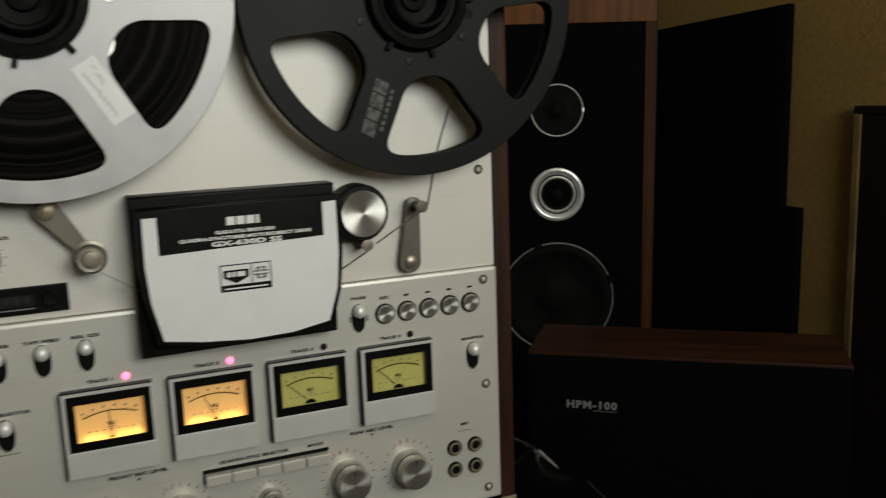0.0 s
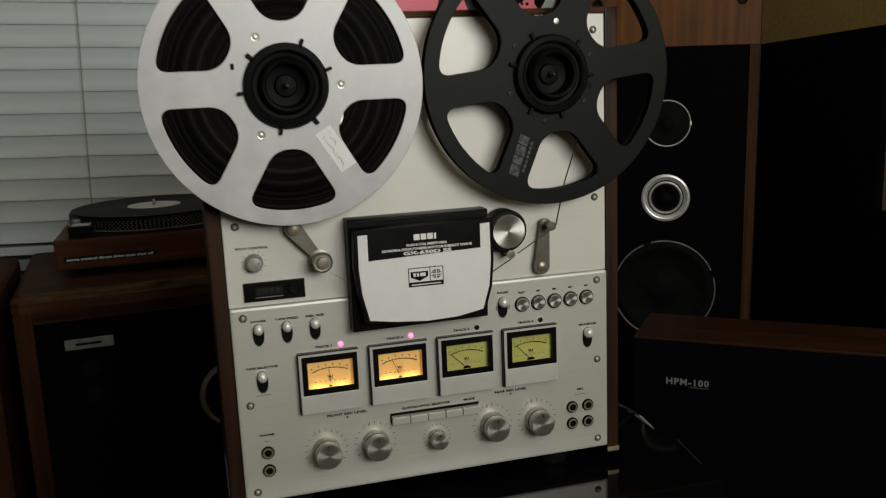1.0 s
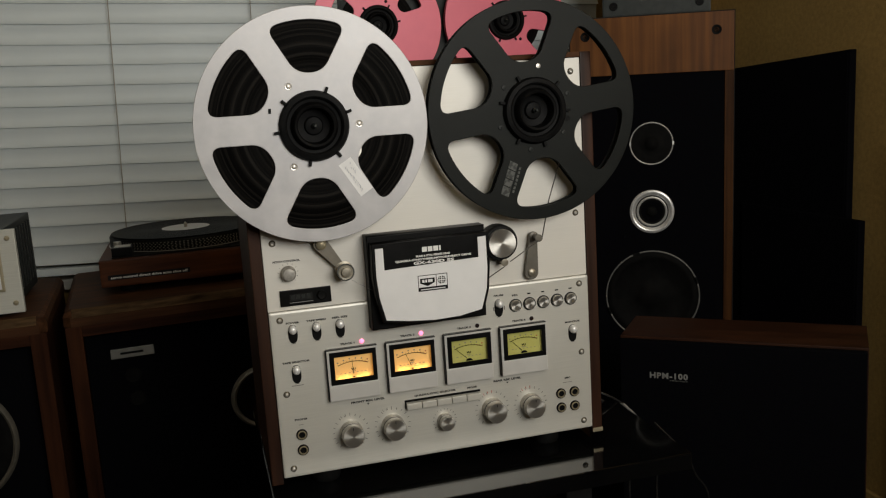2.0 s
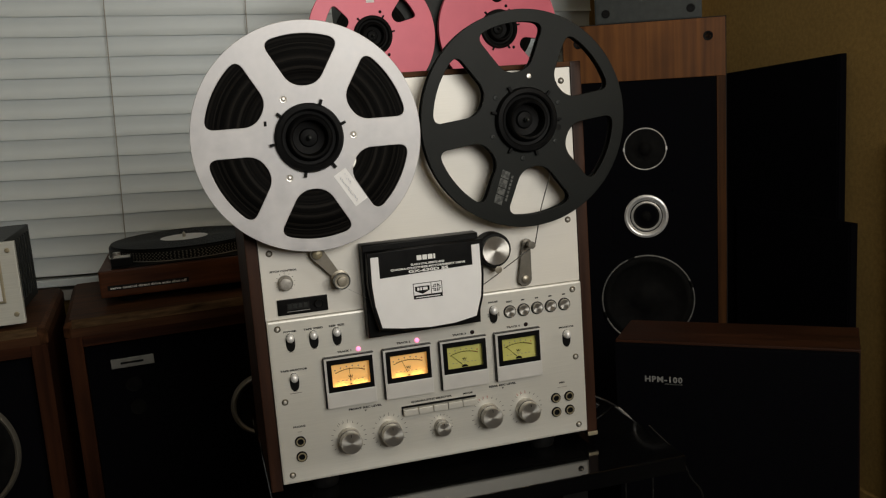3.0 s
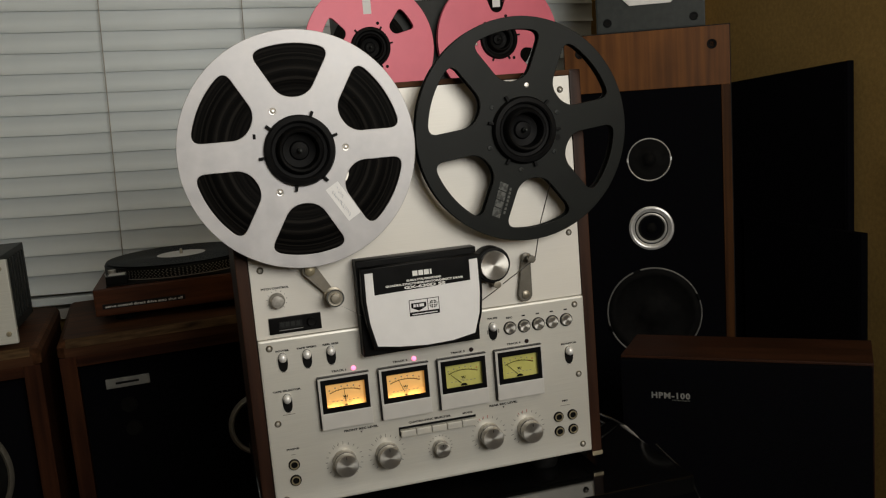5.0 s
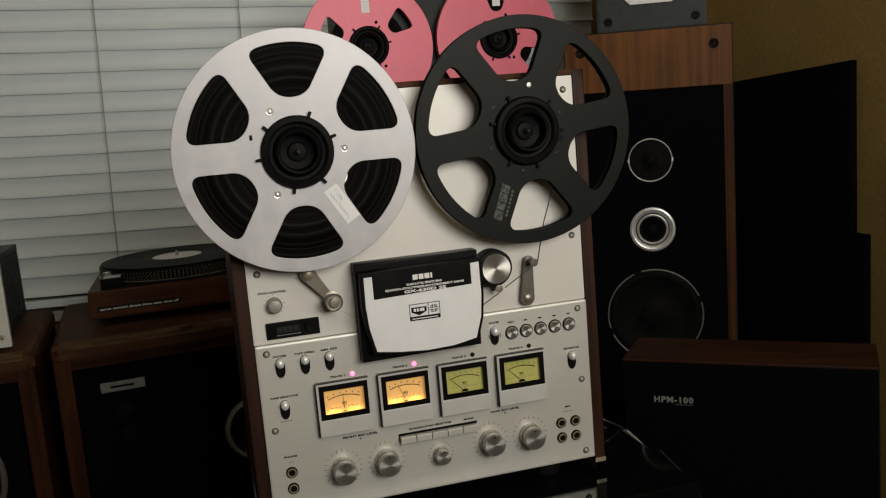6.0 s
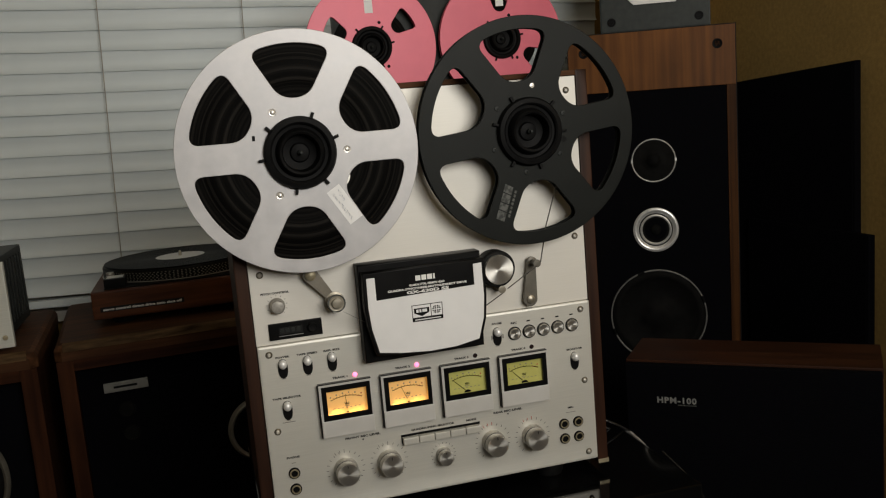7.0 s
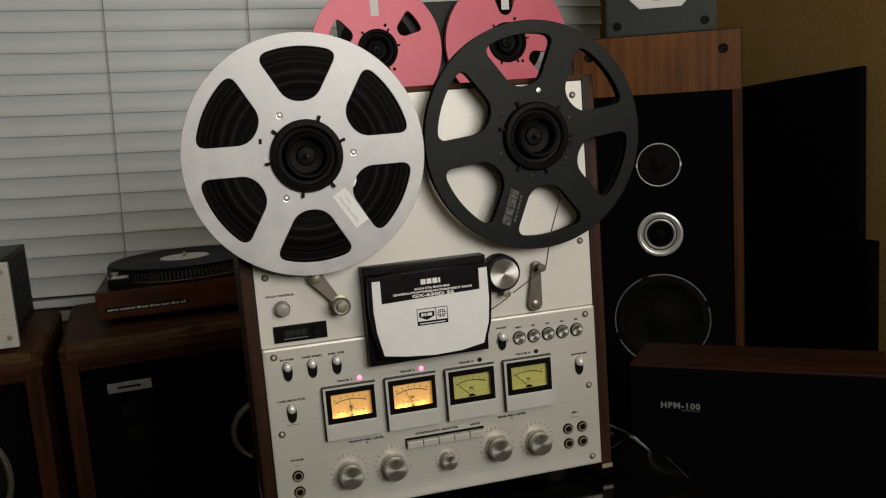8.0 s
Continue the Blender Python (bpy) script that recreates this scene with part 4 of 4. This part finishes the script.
fc = dp("cover_face", from_curve("face", [face], 0.0008), M_WHITE, cov, "white face plate")
for v in fc.data.vertices:
    v.co.y -= 0.0401
YF = -0.0402


def ink(text, x, z, size, mat=None, y=-0.0038, parent=None, wide=1.25, align="CENTER", name="lettering"):
    return dp(name, lettering(text, x, y, z, size, align, wide, 0.00015, 0.055), mat or M_INK, parent)


def bar(x0, x1, z0, z1, mat=None, y=-0.0038, parent=None, name="printed_bar"):
    return dp(name, box(x0, x1, y, y + 0.0003, z0, z1), mat or M_INK, parent)


# Maker's mark as four plain blocks, then the printed lines.
for a, b in ((-0.0225, -0.0165), (-0.0153, -0.0097), (-0.0085, -0.0027), (-0.0015, 0.0006)):
    bar(a, b, 0.8896, 0.8955, M_INK_WHITE, YF, cov, "maker_mark")
ink("GLASS & X'TAL FERRITE HEAD", -0.0095, 0.8851, 0.0022, M_INK_WHITE, YF, cov, 1.0)
ink("QUADRA-SYNC/THREE-MOTOR/DIRECT DRIVE", -0.0090, 0.8811, 0.0022, M_INK_WHITE, YF, cov, 1.42)
ink("GX-630D SS", -0.0090, 0.8770, 0.0032, M_INK_WHITE, YF, cov, 2.1)
fr = [(-0.0300, 0.8420), (0.0065, 0.8420), (0.0065, 0.8615), (-0.0300, 0.8615)]
fi = [(-0.0292, 0.8468), (0.0057, 0.8468), (0.0057, 0.8607), (-0.0292, 0.8607)]
em = dp("emblem_frame", from_curve("emblem", [fr, fi], 0.0003), M_INK, cov)
for v in em.data.vertices:
    v.co.y += YF - 0.0003
bar(-0.0078, -0.0070, 0.8468, 0.8607, M_INK, YF - 0.0004, cov)
em = dp("emblem_shield", from_curve("shield", [[(-0.0275, 0.8575), (-0.0095, 0.8575), (-0.0095, 0.8520), (-0.0185, 0.8478), (-0.0275, 0.8520)]], 0.0003), M_INK, cov)
for v in em.data.vertices:
    v.co.y += YF - 0.0006
for a, b in ((-0.0250, -0.0222), (-0.0212, -0.0190), (-0.0178, -0.0122)):
    bar(a, b, 0.8526, 0.8561, M_WHITE, YF - 0.0010, cov, "emblem_block")
for sx in (-1, 1):
    for sz in (-1, 1):
        for i, j, w, h in ((0.0006, 0.0006, 0.0016, 0.0016), (0.0027, 0.0006, 0.0014, 0.0016), (0.0006, 0.0027, 0.0016, 0.0018), (0.0046, 0.0006, 0.0008, 0.0010), (0.0026, 0.0026, 0.0012, 0.0012)):
            xa, za = -0.0008 + sx * i, 0.85375 + sz * j
            bar(min(xa, xa + sx * w), max(xa, xa + sx * w), min(za, za + sz * h), max(za, za + sz * h), M_INK, YF - 0.0004, cov, "emblem_block")
bar(-0.0270, 0.0035, 0.8436, 0.8446, M_WHITE, YF - 0.0006, cov)

# Capstan roller and tape guides.
pr = turned("pinch_roller", 0.0825, 0.887, [(0, -0.002), (0.0215, -0.002), (0.0222, -0.006), (0.0222, -0.021), (0.0205, -0.023), (0.0, -0.023)], M_RUBBER, label="black rubber roller")
turned("roller_cap", 0.0825, 0.887, [(0.0176, -0.0232), (0.0176, -0.0282), (0.0173, -0.0287), (0.0158, -0.0287), (0, -0.0272)], M_KNOB, pr, "turned aluminium cap", 56)
turned("guide_post", 0.0865, 0.8615, [(0.0055, 0.0), (0.0055, -0.003), (0.0028, -0.004), (0.0028, -0.018), (0.0046, -0.019), (0.0046, -0.022), (0, -0.0225)], M_ROLLER, seg=24)


def arm_outline(x0, z0, r0, x1, z1, r1):
    a = math.atan2(z1 - z0, x1 - x0)
    pts = []
    for k in range(13):
        t = a + math.pi / 2 + math.pi * k / 12
        pts.append((x0 + r0 * math.cos(t), z0 + r0 * math.sin(t)))
    for k in range(13):
        t = a - math.pi / 2 + math.pi * k / 12
        pts.append((x1 + r1 * math.cos(t), z1 + r1 * math.sin(t)))
    return pts


la = dp("tension_arm", from_curve("arm", [arm_outline(-0.1375, 0.9065, 0.0082, -0.1135, 0.874, 0.0038)], 0.003, 0.0006), M_ARM, label="swinging steel tension arm")
for v in la.data.vertices:
    v.co.y -= 0.010
turned("arm_pivot", -0.1375, 0.9065, [(0.0045, 0), (0.0045, -0.012), (0.006, -0.0125), (0.006, -0.015), (0.002, -0.0165), (0, -0.0165)], M_BRASSY, la, seg=24)
turned("tape_roller", -0.1125, 0.8725, [(0.0112, -0.0085), (0.0112, -0.0115), (0.0085, -0.0125), (0.0085, -0.021), (0.0104, -0.022), (0.0104, -0.0240), (0.0095, -0.0235), (0.0060, -0.0238), (0.0052, -0.0270), (0, -0.0275)], M_ROLLER, la, "steel tape roller", 36)
turned("roller_groove", -0.1125, 0.8725, [(0.0104, -0.0242), (0.0092, -0.0243), (0.0088, -0.0238)], M_INK_DIM, la, "dark groove round the roller", 36)
ra = dp("tension_arm", from_curve("arm", [arm_outline(0.1265, 0.842, 0.0085, 0.1305, 0.886, 0.0050)], 0.003, 0.0006), M_ARM_DARK, label="swinging steel tension arm")
for v in ra.data.vertices:
    v.co.y -= 0.007
turned("arm_pivot", 0.1265, 0.842, [(0.005, -0.0085), (0.005, -0.0105), (0.002, -0.012), (0, -0.012)], M_ROLLER, ra, seg=24)
turned("arm_pin", 0.1310, 0.8885, [(0.0058, -0.006), (0.0058, -0.010), (0.003, -0.011), (0.003, -0.024), (0.0047, -0.0245), (0.0047, -0.0275), (0, -0.028)], M_ARM_DARK, ra, seg=24)

# The tape itself, edge on.
tape = thing("tape_strand", pose(0, 0, 0), "brown recording tape threaded past the heads", "tape")


def strand(points):
    bm = bmesh.new()
    a = [bm.verts.new((x, -0.0300, z)) for x, z in points] 
    b = [bm.verts.new((x, -0.0335, z)) for x, z in points]
    for i in range(len(points) - 1):
        bm.faces.new((a[i], a[i + 1], b[i + 1], b[i]))
    r = bmesh.ops.solidify(bm, geom=bm.faces[:], thickness=0.0003)
    return bm


for pts in ([(-0.212, 0.945), (-0.146, 0.913), (-0.1180, 0.8650)], [(-0.1075, 0.8640), (-0.080, 0.846)], [(0.0575, 0.845), (0.083, 0.8590)], [(0.0900, 0.8640), (0.1280, 0.8860)], [(0.1335, 0.8905), (0.1440, 0.935), (0.1760, 1.026)]):
    part("strand", strand(pts), M_STRAND, tape)

# Pitch control, counter and lever switches.
turned("pitch_knob", -0.1775, 0.8745, [(0.0092, 0.0), (0.0092, -0.003), (0.0084, -0.004), (0.0080, -0.011), (0.0070, -0.012), (0, -0.0125)], M_KNURL, label="small ribbed grey knob", seg=14, smooth=10)
ink("PITCH CONTROL", -0.1785, 0.8890, 0.0022, M_INK, 0.0002, wide=1.3)


def ticks(x, z, r0, r1, a0, a1, n, y, mat=None, wide=0.00035, name="dial_marks"):
    bm = bmesh.new()
    for k in range(n):
        a = radians(a0 + (a1 - a0) * k / (n - 1))
        c, s = math.cos(a), math.sin(a)
        q = []
        for r, w in ((r0, -wide), (r1, -wide), (r1, wide), (r0, wide)):
            q.append((x + r * c - w * s, z + r * s + w * c))
        f = [bm.verts.new((px, y, pz)) for px, pz in q]
        g = [bm.verts.new((px, y + 0.0003, pz)) for px, pz in q]
        bm.faces.new(f)
        bm.faces.new(g[::-1])
        for i in range(4):
            j = (i + 1) % 4
            bm.faces.new((f[i], f[j], g[j], g[i]))
    return dp(name, bm, mat or M_INK)


ticks(-0.1775, 0.8745, 0.0105, 0.0122, -50, 230, 11, 0.0002, wide=0.0002)
ct = dp("tape_counter", box(-0.190, -0.129, -0.002, 0.0004, 0.8345, 0.8540, 0.0008), M_BLACK, label="black tape counter window")
bar(-0.1785, -0.1515, 0.8405, 0.8485, M_BLACK_MATT, -0.0026, ct, "counter_window")
for k in range(4):
    bar(-0.1770 + 0.0063 * k, -0.1728 + 0.0063 * k, 0.8425, 0.8475, M_VENT, -0.0030, ct, "counter_digit")
bar(-0.1790, -0.1510, 0.8382, 0.8390, M_GREY_RING, -0.0030, ct, "counter_rim")
turned("reset_button", -0.1405, 0.8445, [(0.0055, -0.002), (0.0055, -0.0045), (0.0045, -0.0052), (0, -0.0048)], M_BLACK, seg=24)


def switch(x, z, text, up=True, below="", above_dz=0.0135):
    w = dp("switch_slot", from_curve("slot", [rounded([(x - 0.0056, z - 0.0115), (x + 0.0056, z - 0.0115), (x + 0.0056, z + 0.0112), (x - 0.0056, z + 0.0112)], 3)], 0.0012), M_INK, label="dark switch slot")
    for v in w.data.vertices:
        v.co.y -= 0.0038
    s = 1 if up else -1
    bm = lathe([(0.0046, -0.0040), (0.0047, -0.0085), (0.0043, -0.0105), (0.0034, -0.0122), (0.0018, -0.0130), (0, -0.0132)], (0, 0, 0), 24)
    bm.transform(Matrix.Diagonal((1, 1, 1.18, 1)))
    part("lever", bm, M_LEVER, w, "bright metal lever", 60, m=pose(x, 0, z + s * 0.0047 - 0.6, -s * 8, 0, 0))
    if text:
        ink(text, x + 0.0005, z + above_dz, 0.0021, wide=1.5)
    bar(x - 0.0025, x + 0.0025, z - 0.0125, z - 0.0118, M_INK_GREY)
    return w


switch(-0.1790, 0.8010, "POWER")
switch(-0.1505, 0.8010, "TAPE SPEED")
switch(-0.1220, 0.8010, "REEL SIZE")
switch(-0.1790, 0.7510, "TAPE SELECTOR", above_dz=0.0150)
bar(-0.1860, -0.1715, 0.7362, 0.7370, M_INK_GREY)
switch(0.0815, 0.8005, "PAUSE", above_dz=0.0160)
for dx in (-0.0075, 0.0068):
    bar(0.0815 + dx, 0.0830 + dx, 0.797, 0.802, M_INK_GREY)
switch(0.1810, 0.7545, "MONITOR", above_dz=0.0150)

# Transport buttons.
for k, text in enumerate(("REC", "<<", "STOP", ">", ">>")):
    x = 0.1040 + 0.0190 * k
    b = turned("transport_button", x, 0.8010, [(0.0084, -0.0034), (0.0084, -0.0048), (0.0078, -0.0052), (0.0072, -0.0045)], M_BLACK, label="round transport button with a dark rim")
    turned("button_cap", x, 0.8010, [(0.0069, -0.0040), (0.0069, -0.0066), (0.0063, -0.0074), (0.0050, -0.0073), (0, -0.0070)], M_KNOB, b, "turned aluminium cap", 36)
    if text == "REC":
        ink(text, x, 0.8142, 0.0021, wide=1.5)
    else:
        bar(x - 0.0022, x + 0.0022, 0.8134, 0.8150)

# Level meters.
LEFT = (-0.1420, -0.0680, 0.0060, 0.0800)
for k, x0 in enumerate(LEFT):
    lit = k < 2
    m = dp("level_meter", box(x0, x0 + 0.0620, -0.0115, -0.0036, 0.7115, 0.7320, 0.0012), M_METER_SKIRT, label="lit amber level meter" if lit else "unlit yellow level meter")
    rim = [(x0, 0.7322), (x0 + 0.0620, 0.7322), (x0 + 0.0620, 0.7752), (x0, 0.7752)]
    rim_in = [(x0 + 0.0028, 0.7324), (x0 + 0.0600, 0.7324), (x0 + 0.0600, 0.7732), (x0 + 0.0028, 0.7732)]
    bm = from_curve("rim", [rim, rim_in], 0.0078)
    bm.transform(Matrix.Translation((0, -0.0076, 0)))
    dp("meter_rim", bm, M_METER_SKIRT, m)
    so = [(x0 + 0.0030, 0.7326), (x0 + 0.0598, 0.7326), (x0 + 0.0598, 0.7730), (x0 + 0.0030, 0.7730)]
    si = [(x0 + 0.0080, 0.7385), (x0 + 0.0555, 0.7385), (x0 + 0.0555, 0.7673), (x0 + 0.0080, 0.7673)]
    bm = from_curve("surround", [so, si], 0.0012, 0.0003)
    bm.transform(Matrix.Translation((0, -0.0119, 0)))
    dp("meter_surround", bm, M_BLACK, m, "black meter surround")
    # Black strips paint in the shade along the meter's left side and top.
    dp("meter_side_shade", box(x0 - 0.0012, x0 - 0.0002, -0.0105, -0.0036, 0.7120, 0.7748), M_BLACK, m)
    dp("meter_top_shade", box(x0 - 0.0002, x0 + 0.0621, -0.0100, -0.0036, 0.7754, 0.7763), M_BLACK, m)
    dial = dp("dial", box(x0 + 0.0070, x0 + 0.0565, -0.0062, -0.0056, 0.7350, 0.7690), M_AMBER if lit else M_GREEN, m, "glowing amber dial" if lit else "yellow-green dial")
    if lit:
        bm = bmesh.new()
        for dx in (0.020, 0.043):
            lathe([(0, -0.008), (0.0005, -0.008), (0.0005, 0.008), (0, 0.008)], (0, 0, 0), 10, "Y", bm)
            bmesh.ops.rotate(bm, cent=(0, 0, 0), matrix=Matrix.Rotation(radians(90), 3, "Z"), verts=bm.verts[-22:])
            bmesh.ops.translate(bm, vec=(x0 + dx, -0.0100, 0.7364), verts=bm.verts[-22:])
        dp("dial_bulb", bm, M_BULB, m, "warm dial bulbs")
    cx0, cz0, rr = x0 + 0.0318, 0.7118, 0.0460
    bm = bmesh.new()
    arc = []
    for i in range(25):
        a = radians(113.5 - 47 * i / 24)
        arc.append((math.cos(a), math.sin(a)))
    for red, lo, hi in ((False, 0, 18), (True, 18, 24)):
        bm = bmesh.new()
        pin = [bm.verts.new((cx0 + rr * c, -0.0066, cz0 + rr * s)) for c, s in arc[lo:hi + 1]]
        pout = [bm.verts.new((cx0 + (rr + (0.0010 if red else 0.0008)) * c, -0.0066, cz0 + (rr + (0.0010 if red else 0.0008)) * s)) for c, s in arc[lo:hi + 1]]
        for i in range(hi - lo):
            bm.faces.new((pin[i], pin[i + 1], pout[i + 1], pout[i]))
        bmesh.ops.solidify(bm, geom=bm.faces[:], thickness=0.0002)
        dp("scale_arc", bm, M_INK_RED if red else M_INK, m)
    bm = bmesh.new()
    for i in range(11):
        a = radians(113 - 4.6 * i)
        c, s = math.cos(a), math.sin(a)
        q = [(cx0 + r * c - w * s, cz0 + r * s + w * c) for r, w in ((rr, -0.00016), (rr + 0.0021, -0.00016), (rr + 0.0021, 0.00016), (rr, 0.00016))]
        bm.faces.new([bm.verts.new((px, -0.0065, pz)) for px, pz in q])
    dp("scale_marks", bm, M_INK, m)
    for i in range(6):
        a = radians(112 - 8.6 * i)
        bx, bz = cx0 + (rr + 0.0040) * math.cos(a), cz0 + (rr + 0.0040) * math.sin(a)
        bar(bx - 0.0008, bx + 0.0008, bz - 0.0007, bz + 0.0007, M_INK_RED if i == 5 else M_INK_GREY, -0.0065, m, "scale_figure")
    for i in range(7):
        bar(cx0 - 0.0165 + 0.0050 * i, cx0 - 0.0140 + 0.0050 * i, 0.7436, 0.7442, M_INK_GREY, -0.0065, m, "scale_figure")
    ink("VU", cx0, 0.7486, 0.0026, M_INK, -0.0066, m, 1.1)
    bar(cx0 - 0.003, cx0 + 0.003, 0.7456, 0.7461, M_INK_GREY, -0.0065, m)
    ang = radians((93, 112, 136, 134)[k])
    bm = bmesh.new()
    r0, r1, pz0 = 0.004, (0.0215, 0.0215, 0.0240, 0.0240)[k], 0.7385
    c, s = math.cos(ang), math.sin(ang)
    q = [(cx0 + r * c - w * s, pz0 + r * s + w * c) for r, w in ((r0, -0.0003), (r1, -0.0002), (r1, 0.0002), (r0, 0.0003))]
    bm.faces.new([bm.verts.new((px, -0.0072, pz)) for px, pz in q])
    bmesh.ops.solidify(bm, geom=bm.faces[:], thickness=0.0003)
    dp("needle", bm, M_INK, m)
    hub_r = 0.0016 if lit else 0.0042
    bm = from_curve("mask", [[(cx0 + hub_r * math.cos(math.pi * i / 12), 0.7383 + 0.7 * hub_r * math.sin(math.pi * i / 12)) for i in range(13)]], 0.0010)
    bm.transform(Matrix.Translation((0, -0.0076, 0)))
    dp("needle_mask", bm, M_BLACK, m)
    lx = (-0.0970, -0.0220, 0.0515, 0.1250)[k]
    turned("track_lamp", lx, 0.7810, [(0.0028, -0.0034), (0.0028, -0.0042), (0.0020, -0.0050 if lit else -0.0044), (0, -0.0054 if lit else -0.0045)], M_LED if lit else M_LED_OFF, label="lit pink-red lamp" if lit else "dark unlit lamp", seg=20)
    ink("TRACK %d" % (k + 1), lx - 0.0175, 0.7805, 0.0022, wide=1.45)

# Rotary level controls.
for k, (x, z, big) in enumerate(((-0.1195, 0.6680, True), (-0.0667, 0.6682, True), (0.0010, 0.6626, False), (0.0653, 0.6690, True), (0.1178, 0.6675, True))):
    r = 0.0139 if big else 0.0095
    h = 0.0240 if big else 0.0190
    x, z = x + 0.0005, z - (0.0004 if big else -0.0006)
    kb = turned("level_knob", x, z, [(r * 1.04, -0.0034), (r * 1.03, -h * 0.44), (r * 1.00, -h * 0.48), (r * 0.90, -h * 0.49), (r * 0.90, -h * 0.58), (r * 0.97, -h * 0.59), (r * 0.99, -h * 0.62), (r * 0.985, -h + 0.0008), (r * 0.955, -h)], M_KNURL, label="turned aluminium level knob", seg=56)
    turned("knob_groove", x, z, [(r * 0.95, -h * 0.485), (r * 0.95, -h * 0.592)], M_INK, kb, "dark groove", 48)
    turned("knob_face", x, z, [(r * 0.953, -h), (r * 0.93, -h - 0.0005), (r * 0.90, -h - 0.0006), (0, -h + 0.0004)], M_KNOB, kb, "radially turned face", 56, 40)
    dp("pointer", box(x - 0.0003, x + 0.0003, -h - 0.0014, -h - 0.0004, z + r * 0.62, z + r * 0.86), M_INK, kb)
    ticks(x, z, r * 1.46, r * 1.66, -50, 230, 17, -0.0038, wide=0.0002)
    if big:
        ticks(x, z, r * 1.54, r * 1.78, 118, 90, 3, -0.0040, M_INK_RED if k > 2 else M_INK_GREY, 0.0003)
for x, text in ((-0.0950, "FRONT REC LEVEL"), (0.0880, "REAR REC LEVEL")):
    ink(text, x, 0.7045, 0.0024, wide=1.5)
    pm = dp("pointer_mark", from_curve("mark", [[(x - 0.0014, 0.7012), (x + 0.0014, 0.7012), (x, 0.6990)]], 0.0004), M_INK)
    for v in pm.data.vertices:
        v.co.y -= 0.0037
ink("OUTPUT", -0.0005, 0.6905, 0.0020, wide=1.4)

# Quadra selector keys.
dp("key_slot", box(-0.0490, 0.0505, -0.0044, -0.0036, 0.6945, 0.6972), M_INK)
for k in range(5):
    dp("selector_key", box(-0.0475 + 0.0196 * k, -0.0288 + 0.0196 * k, -0.0115, -0.0036, 0.6862, 0.6943, 0.0008), M_PANEL, label="flat push key")
dp("key_shadow_gap", box(-0.0488, -0.0476, -0.0060, -0.0036, 0.6868, 0.6943), M_BLACK)
ink("QUADRA-SYNC SELECTOR", -0.0090, 0.7012, 0.0022, wide=1.42)
ink("MODE", 0.0400, 0.7012, 0.0022, wide=1.42)

# Sockets.
JACK = [(0.0068, -0.0034), (0.0068, -0.0052), (0.0062, -0.0060), (0.0053, -0.0060), (0.0050, -0.0040)]
for x, z in ((-0.1795, 0.6742), (-0.1795, 0.6545), (0.1613, 0.6745), (0.1805, 0.6745), (0.1613, 0.6550), (0.1805, 0.6550)):
    j = turned("jack_socket", x, z, JACK, M_BLACK, label="jack socket with a steel rim", seg=28)
    turned("socket_rim", x, z, [(0.0056, -0.0058), (0.0053, -0.0070), (0.0041, -0.0070), (0.0038, -0.0056)], M_BRASSY, j, "steel rim", 24)
    turned("socket_hole", x, z, [(0.0052, -0.0058), (0.0044, -0.0054), (0.0038, -0.0042), (0, -0.0040)], M_INK, j, seg=20)
ink("PHONE", -0.1790, 0.6935, 0.0021, wide=1.5)
bar(-0.1815, -0.1765, 0.6862, 0.6868, M_INK_GREY)
ink("MIC", 0.1715, 0.6945, 0.0021, wide=1.5)
bar(0.1650, 0.1780, 0.6880, 0.6886, M_INK_GREY)
